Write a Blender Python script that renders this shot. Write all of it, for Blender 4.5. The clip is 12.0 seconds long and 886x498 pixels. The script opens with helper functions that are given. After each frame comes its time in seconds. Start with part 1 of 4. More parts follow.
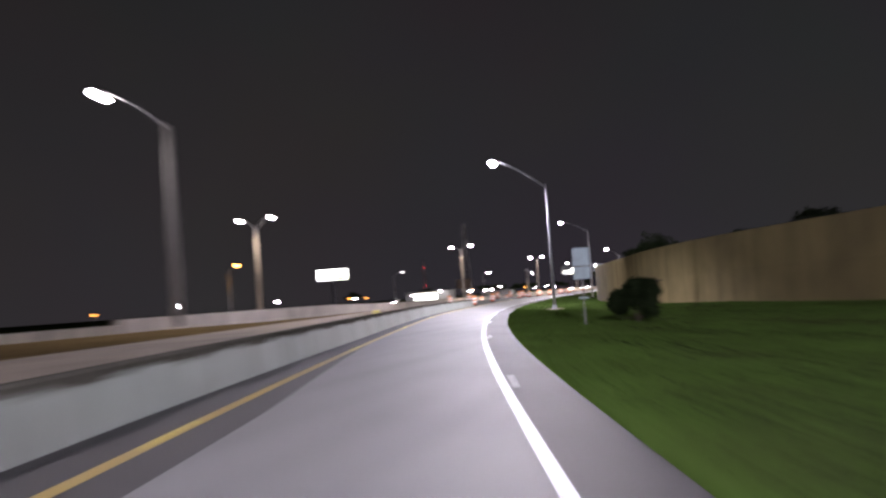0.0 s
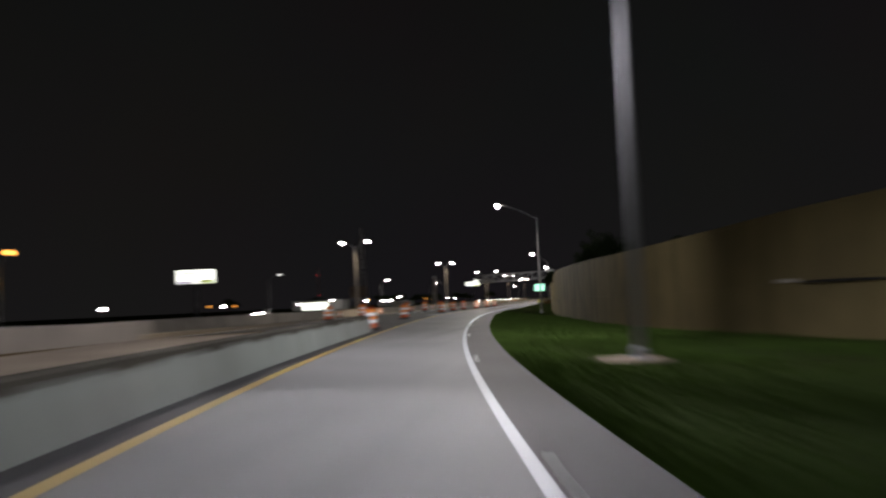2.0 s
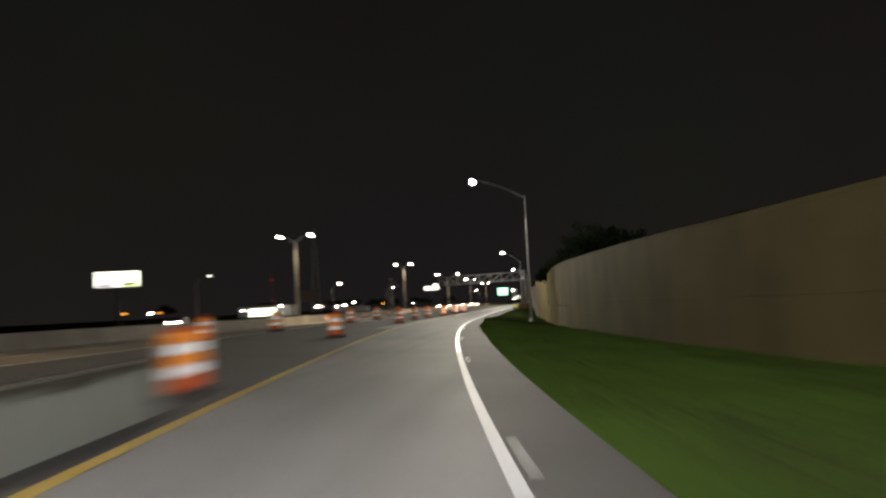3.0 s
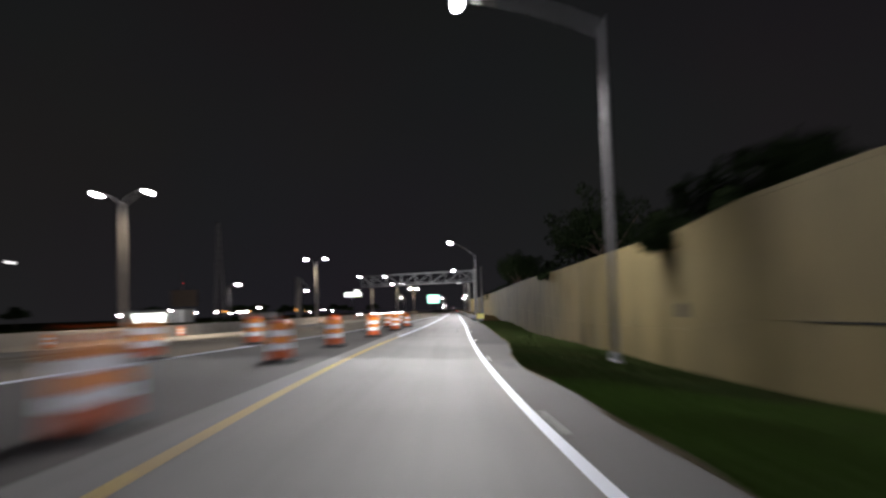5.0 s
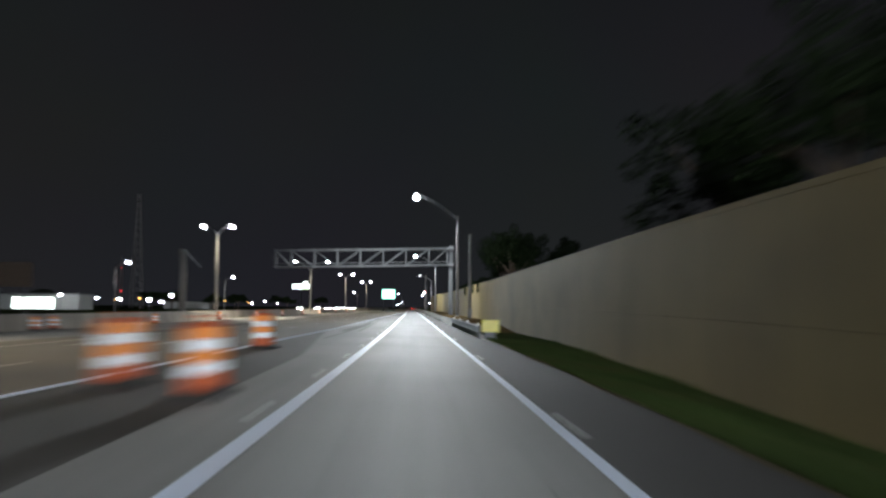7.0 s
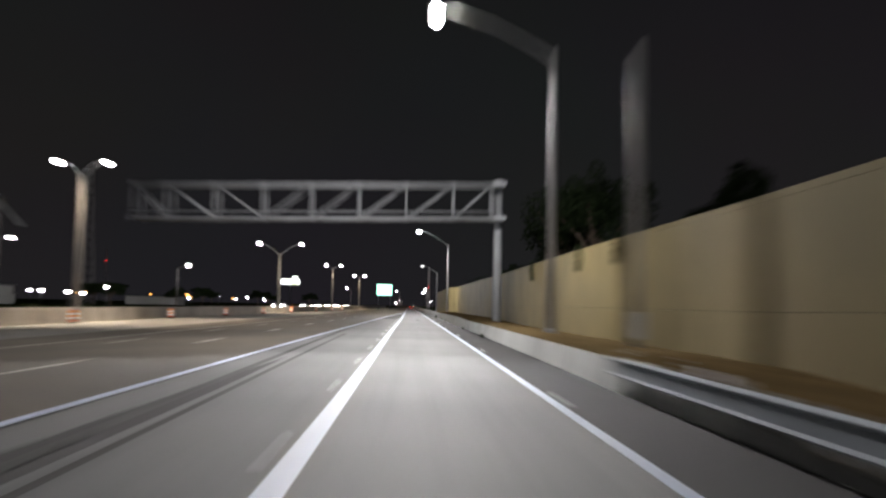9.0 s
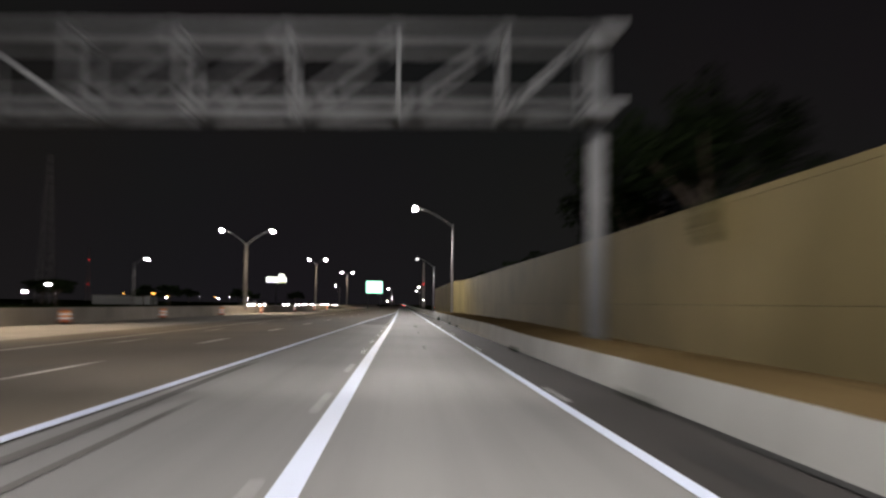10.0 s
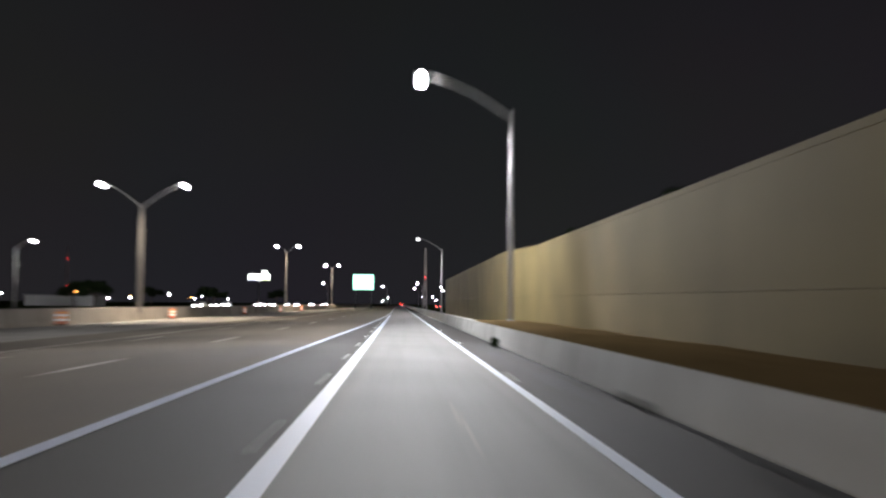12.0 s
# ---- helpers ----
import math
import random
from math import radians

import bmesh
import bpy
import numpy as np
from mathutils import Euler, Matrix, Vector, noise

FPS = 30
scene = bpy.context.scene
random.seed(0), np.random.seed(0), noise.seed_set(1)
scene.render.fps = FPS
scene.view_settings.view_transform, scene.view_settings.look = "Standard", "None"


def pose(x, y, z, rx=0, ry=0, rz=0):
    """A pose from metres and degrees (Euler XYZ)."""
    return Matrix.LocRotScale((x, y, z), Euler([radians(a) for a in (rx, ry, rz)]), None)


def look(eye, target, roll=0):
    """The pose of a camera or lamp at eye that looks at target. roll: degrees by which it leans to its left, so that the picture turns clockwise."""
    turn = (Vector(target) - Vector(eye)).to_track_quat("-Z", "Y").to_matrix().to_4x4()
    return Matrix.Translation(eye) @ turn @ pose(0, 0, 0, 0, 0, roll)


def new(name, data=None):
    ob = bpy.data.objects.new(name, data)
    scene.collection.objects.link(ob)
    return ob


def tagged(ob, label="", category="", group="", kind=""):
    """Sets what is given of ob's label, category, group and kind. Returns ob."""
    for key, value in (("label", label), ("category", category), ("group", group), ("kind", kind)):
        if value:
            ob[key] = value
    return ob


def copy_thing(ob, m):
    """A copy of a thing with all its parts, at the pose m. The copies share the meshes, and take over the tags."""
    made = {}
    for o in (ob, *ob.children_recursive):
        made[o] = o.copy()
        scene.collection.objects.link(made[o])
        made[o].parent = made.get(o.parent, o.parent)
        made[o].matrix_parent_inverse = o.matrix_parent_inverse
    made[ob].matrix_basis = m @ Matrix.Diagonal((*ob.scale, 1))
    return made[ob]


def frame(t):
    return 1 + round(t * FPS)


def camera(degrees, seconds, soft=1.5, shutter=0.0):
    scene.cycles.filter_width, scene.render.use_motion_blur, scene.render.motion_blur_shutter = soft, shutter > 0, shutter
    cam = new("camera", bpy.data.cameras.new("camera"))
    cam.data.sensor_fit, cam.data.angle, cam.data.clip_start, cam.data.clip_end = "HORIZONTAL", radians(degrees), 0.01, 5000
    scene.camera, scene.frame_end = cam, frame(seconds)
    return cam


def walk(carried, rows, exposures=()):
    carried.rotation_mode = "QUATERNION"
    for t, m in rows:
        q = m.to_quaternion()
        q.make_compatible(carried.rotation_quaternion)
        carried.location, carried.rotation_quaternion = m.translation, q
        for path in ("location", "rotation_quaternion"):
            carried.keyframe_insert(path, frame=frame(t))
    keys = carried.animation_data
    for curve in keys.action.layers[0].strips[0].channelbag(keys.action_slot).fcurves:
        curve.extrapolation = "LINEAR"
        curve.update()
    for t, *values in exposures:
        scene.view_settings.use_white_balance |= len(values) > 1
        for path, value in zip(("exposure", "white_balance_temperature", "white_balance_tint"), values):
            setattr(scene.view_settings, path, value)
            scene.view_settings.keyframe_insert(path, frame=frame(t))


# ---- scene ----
cam = camera(51.6, 12.0, soft=2.4, shutter=2.4)
PATH = [
    (0, 22.392, 0.002, 1.318, 92.95, 3.999, 14.791),
    (0.5, 19.273, 11.84, 1.307, 92.973, 3.683, 13.291),
    (1, 16.307, 23.87, 1.301, 93.125, 2.981, 11.684),
    (1.5, 13.546, 36.345, 1.297, 93.071, 3.034, 10.209),
    (2, 10.868, 49.982, 1.292, 93.274, 2.617, 8.286),
    (2.5, 8.695, 63.72, 1.301, 93.307, 2.898, 6.942),
    (3, 6.809, 77.392, 1.314, 93.462, 2.818, 5.646),
    (3.5, 5.018, 90.947, 1.308, 93.602, 2.654, 4.459),
    (4, 3.404, 104.495, 1.302, 93.714, 2.42, 3.302),
    (4.5, 2.054, 118.145, 1.301, 93.787, 2.13, 2.093),
    (5, 1.049, 132.006, 1.305, 93.809, 1.801, 0.754),
    (5.5, 0.475, 146.187, 1.317, 93.768, 1.448, -0.796),
    (6, 0.204, 160.653, 1.329, 93.857, 0.728, -2.112),
    (6.5, 0.129, 175.295, 1.325, 93.774, -0.028, -2.081),
    (7, 0.145, 189.823, 1.325, 93.661, -0.467, -2),
    (7.5, 0.103, 203.829, 1.311, 93.61, -0.883, -1.935),
    (8, 0.024, 217.493, 1.301, 93.598, -1.189, -1.91),
    (8.5, -0.073, 230.995, 1.295, 93.601, -1.302, -1.948),
    (9, -0.17, 244.515, 1.293, 93.596, -1.138, -2.074),
    (9.5, -0.247, 258.233, 1.303, 93.559, -0.611, -2.312),
    (10, -0.299, 272.699, 1.306, 93.518, -0.913, -2.562),
    (10.5, -0.216, 286.888, 1.31, 93.486, -0.834, -2.746),
    (11, -0.132, 300.613, 1.302, 93.444, -0.201, -2.748),
    (11.5, -0.03, 313.992, 1.295, 93.477, -0.385, -2.513),
    (12, 0.024, 327.373, 1.277, 93.456, -0.512, -2.722),
]
SKY, P_RAMP, P_TWIN = 1.25, 1150.0, 700.0  # brightness of the sky and the lamps
EXPO = [(0, 1.15, 6500, 22), (0.5, 0.75, 6250, 16), (1, 0.4, 5750, 16), (1.5, 0.0, 5850, 15), (2, -0.55, 6800, 11), (2.6, -0.1, 7300, 8), (3, -0.15, 7600, 5), (5, 0.15, 6400, 13), (5.5, -0.1, 6250, 18), (6, -0.4, 6350, 10), (6.5, -0.3, 6050, 3), (7, 0.4, 5900, 4),
        (9, 0.2, 6400, 12), (9.5, -0.25, 6200, 22), (10, -0.3, 6700, 13), (10.5, 0.15, 6500, 8), (11, 0.5, 6450, 5), (12, 0.45, 6200, 12)]
walk(cam, [(r[0], pose(*r[1:])) for r in PATH], EXPO)

# ---- plan of the road ----
rnd = random.Random(7)


def curve(y0, step, vals):
    """A smooth curve x(y) through values at even steps, straight on beyond its ends."""
    v = list(vals)

    def at(y):
        u = (y - y0) / step
        n = len(v) - 1
        if u <= 0:
            return v[0] + (v[1] - v[0]) * u
        if u >= n:
            return v[n]
        i = int(u)
        f = u - i
        a, b, c, d = v[max(i - 1, 0)] if i > 0 else 2 * v[0] - v[1], v[i], v[i + 1], v[min(i + 2, n)]
        return b + 0.5 * f * (c - a + f * (2 * a - 5 * b + 4 * c - d + f * (3 * (b - c) + d - a)))
    return at


right_line = curve(-12, 14, [26.2, 22.6, 19.05, 15.78, 12.9, 10.38, 8.22, 6.43, 4.95, 3.7, 2.71, 2.05, 1.78, 1.72, 1.75, 1.82, 1.85, 1.86, 1.87, 1.88, 1.89, 1.9])
left_line = curve(-12, 14, [22.0, 18.7, 15.4, 12.3, 9.38, 6.72, 4.58, 2.86, 1.34, 0.02, -0.98, -1.58, -1.84, -1.82, -1.63, -1.42, -1.28, -1.19, -1.12, -1.07, -1.07, -1.07, -1.06, -1.02, -0.98, -0.96, -0.96])
main_line = curve(-40, 35, [-13.5, -12.3, -11.0, -9.5, -8.0, -6.75, -6.0, -5.02, -4.3, -3.92, -3.33, -2.75, -1.95, -1.35, -1.12, -1.12])
bank = curve(-12, 24, [0.03, 0.04, 0.048, 0.052, 0.051, 0.05, 0.051, 0.044, 0.031, 0.023, 0.021, 0.019, 0.015, 0.016, 0.018, 0.02])
median_x = curve(-60, 60, [-28.0, -28.0, -28.1, -28.5, -29.2, -29.0, -28.0, -26.4, -24.5, -23.1, -21.4, -19.4, -18.5, -18.0, -17.8, -17.6])


def centre(y):
    return 0.55 * right_line(y) + 0.45 * left_line(y) - 0.5 * min(max((y - 210) / 60, 0), 1)


def smooth(a, b, v):
    u = min(max((v - a) / (b - a), 0.0), 1.0)
    return u * u * (3 - 2 * u)


def interp(tab, v):
    for (a, p), (b, q) in zip(tab, tab[1:]):
        if v <= b:
            return p + (q - p) * max(0.0, (v - a) / (b - a))
    return tab[-1][1]


# the sound wall's line (x, y) and the height of its top along y
WALL_X = [(60, 0), (45, 25), (34.5, 49), (27.0, 66), (22.7, 76), (19.3, 83.5), (16.6, 92.5), (14.0, 104), (12.0, 117), (10.5, 130), (9.2, 145), (8.3, 160), (7.65, 173), (7.2, 187), (7.0, 212), (6.85, 240), (6.5, 262), (6.3, 280), (6.3, 368.6)]
WALL_TOP = [(0, 4.6), (66, 4.42), (76, 4.33), (85, 4.08), (93, 3.82), (105, 3.7), (118, 3.83), (128, 3.9), (148, 4.04), (160.4, 3.88), (161.2, 3.6), (175, 3.5), (188, 3.42), (200, 3.54), (210, 3.6), (240, 3.6), (262, 3.5), (275, 3.55), (310, 3.65), (325, 3.75), (368, 3.98), (450, 4.1)]
WALL_Y = [(p[1], p[0]) for p in WALL_X]
# depth of the wall's long seam below its top, and of the grassy hollow along its foot
SEAM = [(0, 2.7), (85, 2.6), (115, 2.65), (130, 2.75), (145, 3.2), (175, 3.05), (200, 2.6), (240, 2.2), (305, 2.2), (335, 2.3), (450, 2.3)]
HOLLOW = [(70, 0.0), (85, 0.07), (105, 0.15), (130, 0.16), (150, 0.42), (160, 0.47), (170, 0.4), (188, 0.4), (203, 0.52), (212, 0.33), (222, 0.18), (232, 0.0)]


SHOULDER = [(0, 0.95), (40, 1.02), (90, 1.12), (118, 1.25), (136, 1.0), (148, 1.1), (154, 0.8), (160, 1.0), (168, 1.45), (210, 1.7)]


def shoulder_edge(y):
    return right_line(y) + interp(SHOULDER, y)


def ground_z(x, y):
    d = x - centre(y)
    far = min(max((-x - 30.5) / 5.0, 0.0), 1.0)
    z = -bank(y) * min(max(d, -7.0), 9.0) - 0.035 * min(max(-d - 7.0, 0.0), 24.0) + 0.65 * far
    if 70 < y < 232 and x > 2.5:
        a = shoulder_edge(y) + 0.3
        z -= interp(HOLLOW, y) * smooth(a, max(a + 1.5, interp(WALL_Y, y) - 0.6), x)
    # the main road falls away from the crown beside the gore
    return z - 0.13 * smooth(225, 250, y) * smooth(-3.4, -6.4, d) * smooth(-21, -13, d)


# ---- world and lamps' colours ----
world = bpy.data.worlds.new("night_sky")
scene.world = world
world.use_nodes = True
wn, wl = world.node_tree.nodes, world.node_tree.links
bgn = wn["Background"]
geo = wn.new("ShaderNodeTexCoord")
sepw = wn.new("ShaderNodeSeparateXYZ")
rampw = wn.new("ShaderNodeValToRGB")
noisew = wn.new("ShaderNodeTexNoise")
noisew.inputs["Scale"].default_value = 2.2
noisew.inputs["Detail"].default_value = 5
mixw = wn.new("ShaderNodeMix")
mixw.data_type = "RGBA"
mixw.blend_type = "MULTIPLY"
mixw.inputs["Factor"].default_value = 0.45
wl.new(geo.outputs["Generated"], sepw.inputs[0])
wl.new(geo.outputs["Generated"], noisew.inputs["Vector"])
wl.new(sepw.outputs["Z"], rampw.inputs[0])
rampw.color_ramp.elements[0].position, rampw.color_ramp.elements[0].color = 0.0, (0.0125, 0.0118, 0.0128, 1)
rampw.color_ramp.elements[1].position, rampw.color_ramp.elements[1].color = 0.45, (0.0062, 0.006, 0.0066, 1)
wl.new(rampw.outputs[0], mixw.inputs["A"])
wl.new(noisew.outputs["Color"], mixw.inputs["B"])
wl.new(mixw.outputs["Result"], bgn.inputs[0])
bgn.inputs[1].default_value = SKY

COOL, WHITE, SODIUM = (0.88, 0.88, 1.0), (1.0, 0.98, 0.96), (1.0, 0.45, 0.1)


def lamp_light(name, place, colour, power, aim=(0, 0), size=158, law="Linear"):
    """One beam of a lantern; the Linear law makes it reach farther than real falloff."""
    data = bpy.data.lights.new(name, "SPOT")
    data.energy, data.color = power, colour
    data.spot_size, data.spot_blend, data.shadow_soft_size = radians(size), 0.5, 0.25
    data.use_nodes = True
    nt = data.node_tree
    em = nt.nodes["Emission"]
    fall = nt.nodes.new("ShaderNodeLightFalloff")
    fall.inputs["Strength"].default_value = 1.0
    nt.links.new(fall.outputs[law], em.inputs["Strength"])
    ob = new(name, data)
    ob.matrix_basis = look(place, (place[0] + aim[0], place[1] + aim[1], place[2] - 1))
    return ob


# ---- materials ----
def material(name, colour, rough=0.7, metal=0.0, spread=0.25, scale=1.5, fine=40.0, bump=0.15, dirt=None, dirt_scale=0.35, dirt_amount=0.5, each=0.0, coords="Object", streak=None, streak_amount=0.35):
    m = bpy.data.materials.new(name)
    m.use_nodes = True
    n, l = m.node_tree.nodes, m.node_tree.links
    b = n["Principled BSDF"]
    b.inputs["Roughness"].default_value, b.inputs["Metallic"].default_value = rough, metal
    tc = n.new("ShaderNodeTexCoord") if coords == "Object" else n.new("ShaderNodeNewGeometry")
    out = tc.outputs["Object"] if coords == "Object" else tc.outputs["Position"]
    big, small = n.new("ShaderNodeTexNoise"), n.new("ShaderNodeTexNoise")
    big.inputs["Scale"].default_value, big.inputs["Detail"].default_value = scale, 6
    small.inputs["Scale"].default_value, small.inputs["Detail"].default_value = fine, 3
    l.new(out, big.inputs["Vector"])
    l.new(out, small.inputs["Vector"])
    mul = n.new("ShaderNodeMath")
    mul.operation = "MULTIPLY_ADD"
    mul.inputs[1].default_value, mul.inputs[2].default_value = 0.5, 0.25
    l.new(small.outputs["Fac"], mul.inputs[0])
    add = n.new("ShaderNodeMath")
    add.operation = "ADD"
    l.new(big.outputs["Fac"], add.inputs[0])
    l.new(mul.outputs[0], add.inputs[1])
    mr = n.new("ShaderNodeMapRange")
    mr.inputs["From Min"].default_value, mr.inputs["From Max"].default_value = 0.6, 1.4
    mr.inputs["To Min"].default_value, mr.inputs["To Max"].default_value = 1 - spread, 1 + spread
    l.new(add.outputs[0], mr.inputs["Value"])
    last = mr.outputs["Result"]
    if each:
        oi = n.new("ShaderNodeObjectInfo")
        r2 = n.new("ShaderNodeMapRange")
        r2.inputs["To Min"].default_value, r2.inputs["To Max"].default_value = 1 - each, 1 + each
        l.new(oi.outputs["Random"], r2.inputs["Value"])
        mm = n.new("ShaderNodeMath")
        mm.operation = "MULTIPLY"
        l.new(last, mm.inputs[0])
        l.new(r2.outputs["Result"], mm.inputs[1])
        last = mm.outputs[0]
    base = n.new("ShaderNodeMix")
    base.data_type = "RGBA"
    base.blend_type = "MULTIPLY"
    base.inputs["Factor"].default_value = 1.0
    base.inputs["A"].default_value = (*colour, 1)
    l.new(last, base.inputs["B"])
    col = base.outputs["Result"]
    if dirt:
        dn = n.new("ShaderNodeTexNoise")
        dn.inputs["Scale"].default_value, dn.inputs["Detail"].default_value = dirt_scale, 7
        l.new(out, dn.inputs["Vector"])
        dr = n.new("ShaderNodeMapRange")
        dr.inputs["From Min"].default_value, dr.inputs["From Max"].default_value = 0.48, 0.68
        dr.inputs["To Max"].default_value = dirt_amount
        l.new(dn.outputs["Fac"], dr.inputs["Value"])
        dm = n.new("ShaderNodeMix")
        dm.data_type = "RGBA"
        l.new(dr.outputs["Result"], dm.inputs["Factor"])
        l.new(col, dm.inputs["A"])
        dm.inputs["B"].default_value = (*dirt, 1)
        col = dm.outputs["Result"]
    if streak:
        # stains drawn out along one direction: runs of water on walls, wheel tracks on roads
        mp = n.new("ShaderNodeMapping")
        mp.inputs["Scale"].default_value = streak
        l.new(out, mp.inputs["Vector"])
        sn = n.new("ShaderNodeTexNoise")
        sn.inputs["Scale"].default_value, sn.inputs["Detail"].default_value = 1.0, 5
        l.new(mp.outputs["Vector"], sn.inputs["Vector"])
        sr = n.new("ShaderNodeMapRange")
        sr.inputs["From Min"].default_value, sr.inputs["From Max"].default_value = 0.45, 0.72
        sr.inputs["To Min"].default_value, sr.inputs["To Max"].default_value = 1.0, 1.0 - streak_amount
        l.new(sn.outputs["Fac"], sr.inputs["Value"])
        sm = n.new("ShaderNodeMix")
        sm.data_type = "RGBA"
        sm.blend_type = "MULTIPLY"
        sm.inputs["Factor"].default_value = 1.0
        l.new(col, sm.inputs["A"])
        l.new(sr.outputs["Result"], sm.inputs["B"])
        col = sm.outputs["Result"]
    l.new(col, b.inputs["Base Color"])
    if bump:
        bp = n.new("ShaderNodeBump")
        bp.inputs["Strength"].default_value, bp.inputs["Distance"].default_value = bump, 0.02
        l.new(add.outputs[0], bp.inputs["Height"])
        l.new(bp.outputs["Normal"], b.inputs["Normal"])
    return m


def glowing(name, colour, strength):
    m = bpy.data.materials.new(name)
    m.use_nodes = True
    b = m.node_tree.nodes["Principled BSDF"]
    b.inputs["Base Color"].default_value = (*[min(c, 0.8) for c in colour], 1)
    b.inputs["Emission Color"].default_value = (*colour, 1)
    b.inputs["Emission Strength"].default_value = strength
    b.inputs["Roughness"].default_value = 0.3
    return m


M_GRASS_EARTH = material("turf_earth", (0.034, 0.048, 0.017), 1.0, spread=0.45, scale=0.25, fine=9, bump=0.6, dirt=(0.045, 0.036, 0.02), dirt_scale=0.12, dirt_amount=0.5, coords="World")
M_GRASS = material("grass_blades", (0.06, 0.104, 0.022), 1.0, spread=0.4, scale=0.4, fine=3, bump=0.0, dirt=(0.045, 0.055, 0.018), dirt_scale=0.5, dirt_amount=0.5, coords="World")
M_RAMP = material("ramp_concrete", (0.212, 0.208, 0.203), 0.75, spread=0.16, scale=0.35, fine=30, bump=0.2, dirt=(0.135, 0.135, 0.135), dirt_scale=0.15, dirt_amount=0.45, coords="World", streak=(1.6, 0.035, 1.0), streak_amount=0.16)
M_ASPHALT = material("old_asphalt", (0.072, 0.068, 0.065), 0.8, spread=0.25, scale=0.3, fine=45, bump=0.3, dirt=(0.05, 0.048, 0.046), dirt_scale=0.2, dirt_amount=0.6, coords="World")
M_NEWER = material("dark_newer_asphalt", (0.038, 0.035, 0.033), 0.8, spread=0.25, scale=0.3, fine=45, bump=0.3, dirt=(0.03, 0.03, 0.03), dirt_scale=0.2, dirt_amount=0.6, coords="World")
M_MAIN = material("main_road_asphalt", (0.145, 0.12, 0.09), 0.8, spread=0.2, scale=0.25, fine=45, bump=0.25, dirt=(0.085, 0.08, 0.072), dirt_scale=0.12, dirt_amount=0.5, coords="World")
M_GUTTER = material("shoulder_concrete", (0.3, 0.28, 0.25), 0.8, spread=0.2, scale=0.5, fine=30, bump=0.2, dirt=(0.18, 0.16, 0.14), coords="World")
M_TAN = material("tan_gritty_paving", (0.27, 0.22, 0.165), 0.9, spread=0.25, scale=0.5, fine=30, bump=0.3, dirt=(0.15, 0.12, 0.09), dirt_scale=0.3, dirt_amount=0.6, coords="World")
M_GRIT = material("brown_edge_grit", (0.11, 0.092, 0.066), 1.0, spread=0.4, scale=1.2, fine=25, bump=0.4, dirt=(0.05, 0.05, 0.025), dirt_scale=0.9, dirt_amount=0.8, coords="World")
# darker copy of the verge grass; the weaker light there is in its colour
M_DIMGRASS = material("dimmed_verge_grass", (0.034, 0.05, 0.016), 1.0, spread=0.4, scale=0.4, fine=3, bump=0.0, dirt=(0.05, 0.042, 0.02), dirt_scale=0.5, dirt_amount=0.6, coords="World")
M_RAIL = material("dull_rail_steel", (0.42, 0.455, 0.49), 0.8, 0.1, spread=0.2, scale=0.8, fine=20, bump=0.05)
M_WHITE = material("white_road_paint", (0.67, 0.74, 0.9), 0.5, spread=0.12, scale=1.2, fine=60, bump=0.25, dirt=(0.5, 0.51, 0.54), dirt_scale=1.3, dirt_amount=0.4, coords="World")
# darker copy of the white paint, for the stretch where the line shines less
M_WHITE_DIM = material("dimmed_white_paint", (0.34, 0.355, 0.39), 0.6, spread=0.15, scale=1.2, fine=60, bump=0.25, dirt=(0.25, 0.26, 0.28), dirt_scale=1.3, dirt_amount=0.5, coords="World")
M_TYRE = material("tyre_rubber_marks", (0.12, 0.115, 0.11), 0.8, spread=0.25, scale=0.4, fine=30, bump=0.1, coords="World", streak=(3.0, 0.1, 1.0), streak_amount=0.4)
M_WORN = material("worn_white_paint", (0.62, 0.58, 0.5), 0.6, spread=0.2, scale=2, fine=60, bump=0.25, dirt=(0.2, 0.19, 0.17), dirt_scale=2, dirt_amount=0.6, coords="World")
M_YELLOW = material("yellow_road_paint", (0.4, 0.27, 0.06), 0.55, spread=0.2, scale=1.5, fine=60, bump=0.25, dirt=(0.22, 0.17, 0.08), dirt_scale=1.0, dirt_amount=0.6, coords="World")
M_GRIME = material("weathered_grime", (0.07, 0.066, 0.055), 0.9, spread=0.4, scale=1.5, fine=20, bump=0.2, dirt=(0.13, 0.125, 0.105), dirt_scale=1.6, dirt_amount=0.8, coords="World")
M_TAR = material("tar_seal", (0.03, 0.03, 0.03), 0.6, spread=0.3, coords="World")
M_BARRIER = material("barrier_concrete", (0.235, 0.27, 0.243), 0.8, spread=0.25, scale=0.9, fine=35, bump=0.25, dirt=(0.2, 0.195, 0.175), dirt_scale=0.7, dirt_amount=0.6, each=0.08, coords="World", streak=(1.7, 1.7, 0.12), streak_amount=0.45)
M_SIDE = material("pale_barrier_concrete", (0.58, 0.58, 0.55), 0.8, spread=0.2, scale=0.9, fine=35, bump=0.25, dirt=(0.28, 0.27, 0.25), dirt_scale=0.7, dirt_amount=0.5, each=0.06, coords="World", streak=(1.7, 1.7, 0.12), streak_amount=0.3)
M_MEDIAN = material("median_concrete", (0.3, 0.258, 0.21), 0.85, spread=0.25, scale=0.6, fine=25, bump=0.2, dirt=(0.15, 0.13, 0.11), dirt_scale=0.4, dirt_amount=0.6, each=0.08, coords="World", streak=(1.1, 1.1, 0.08), streak_amount=0.4)
M_DIRT = material("brown_dirt", (0.1, 0.07, 0.034), 1.0, spread=0.4, scale=0.8, fine=12, bump=0.7, coords="World")
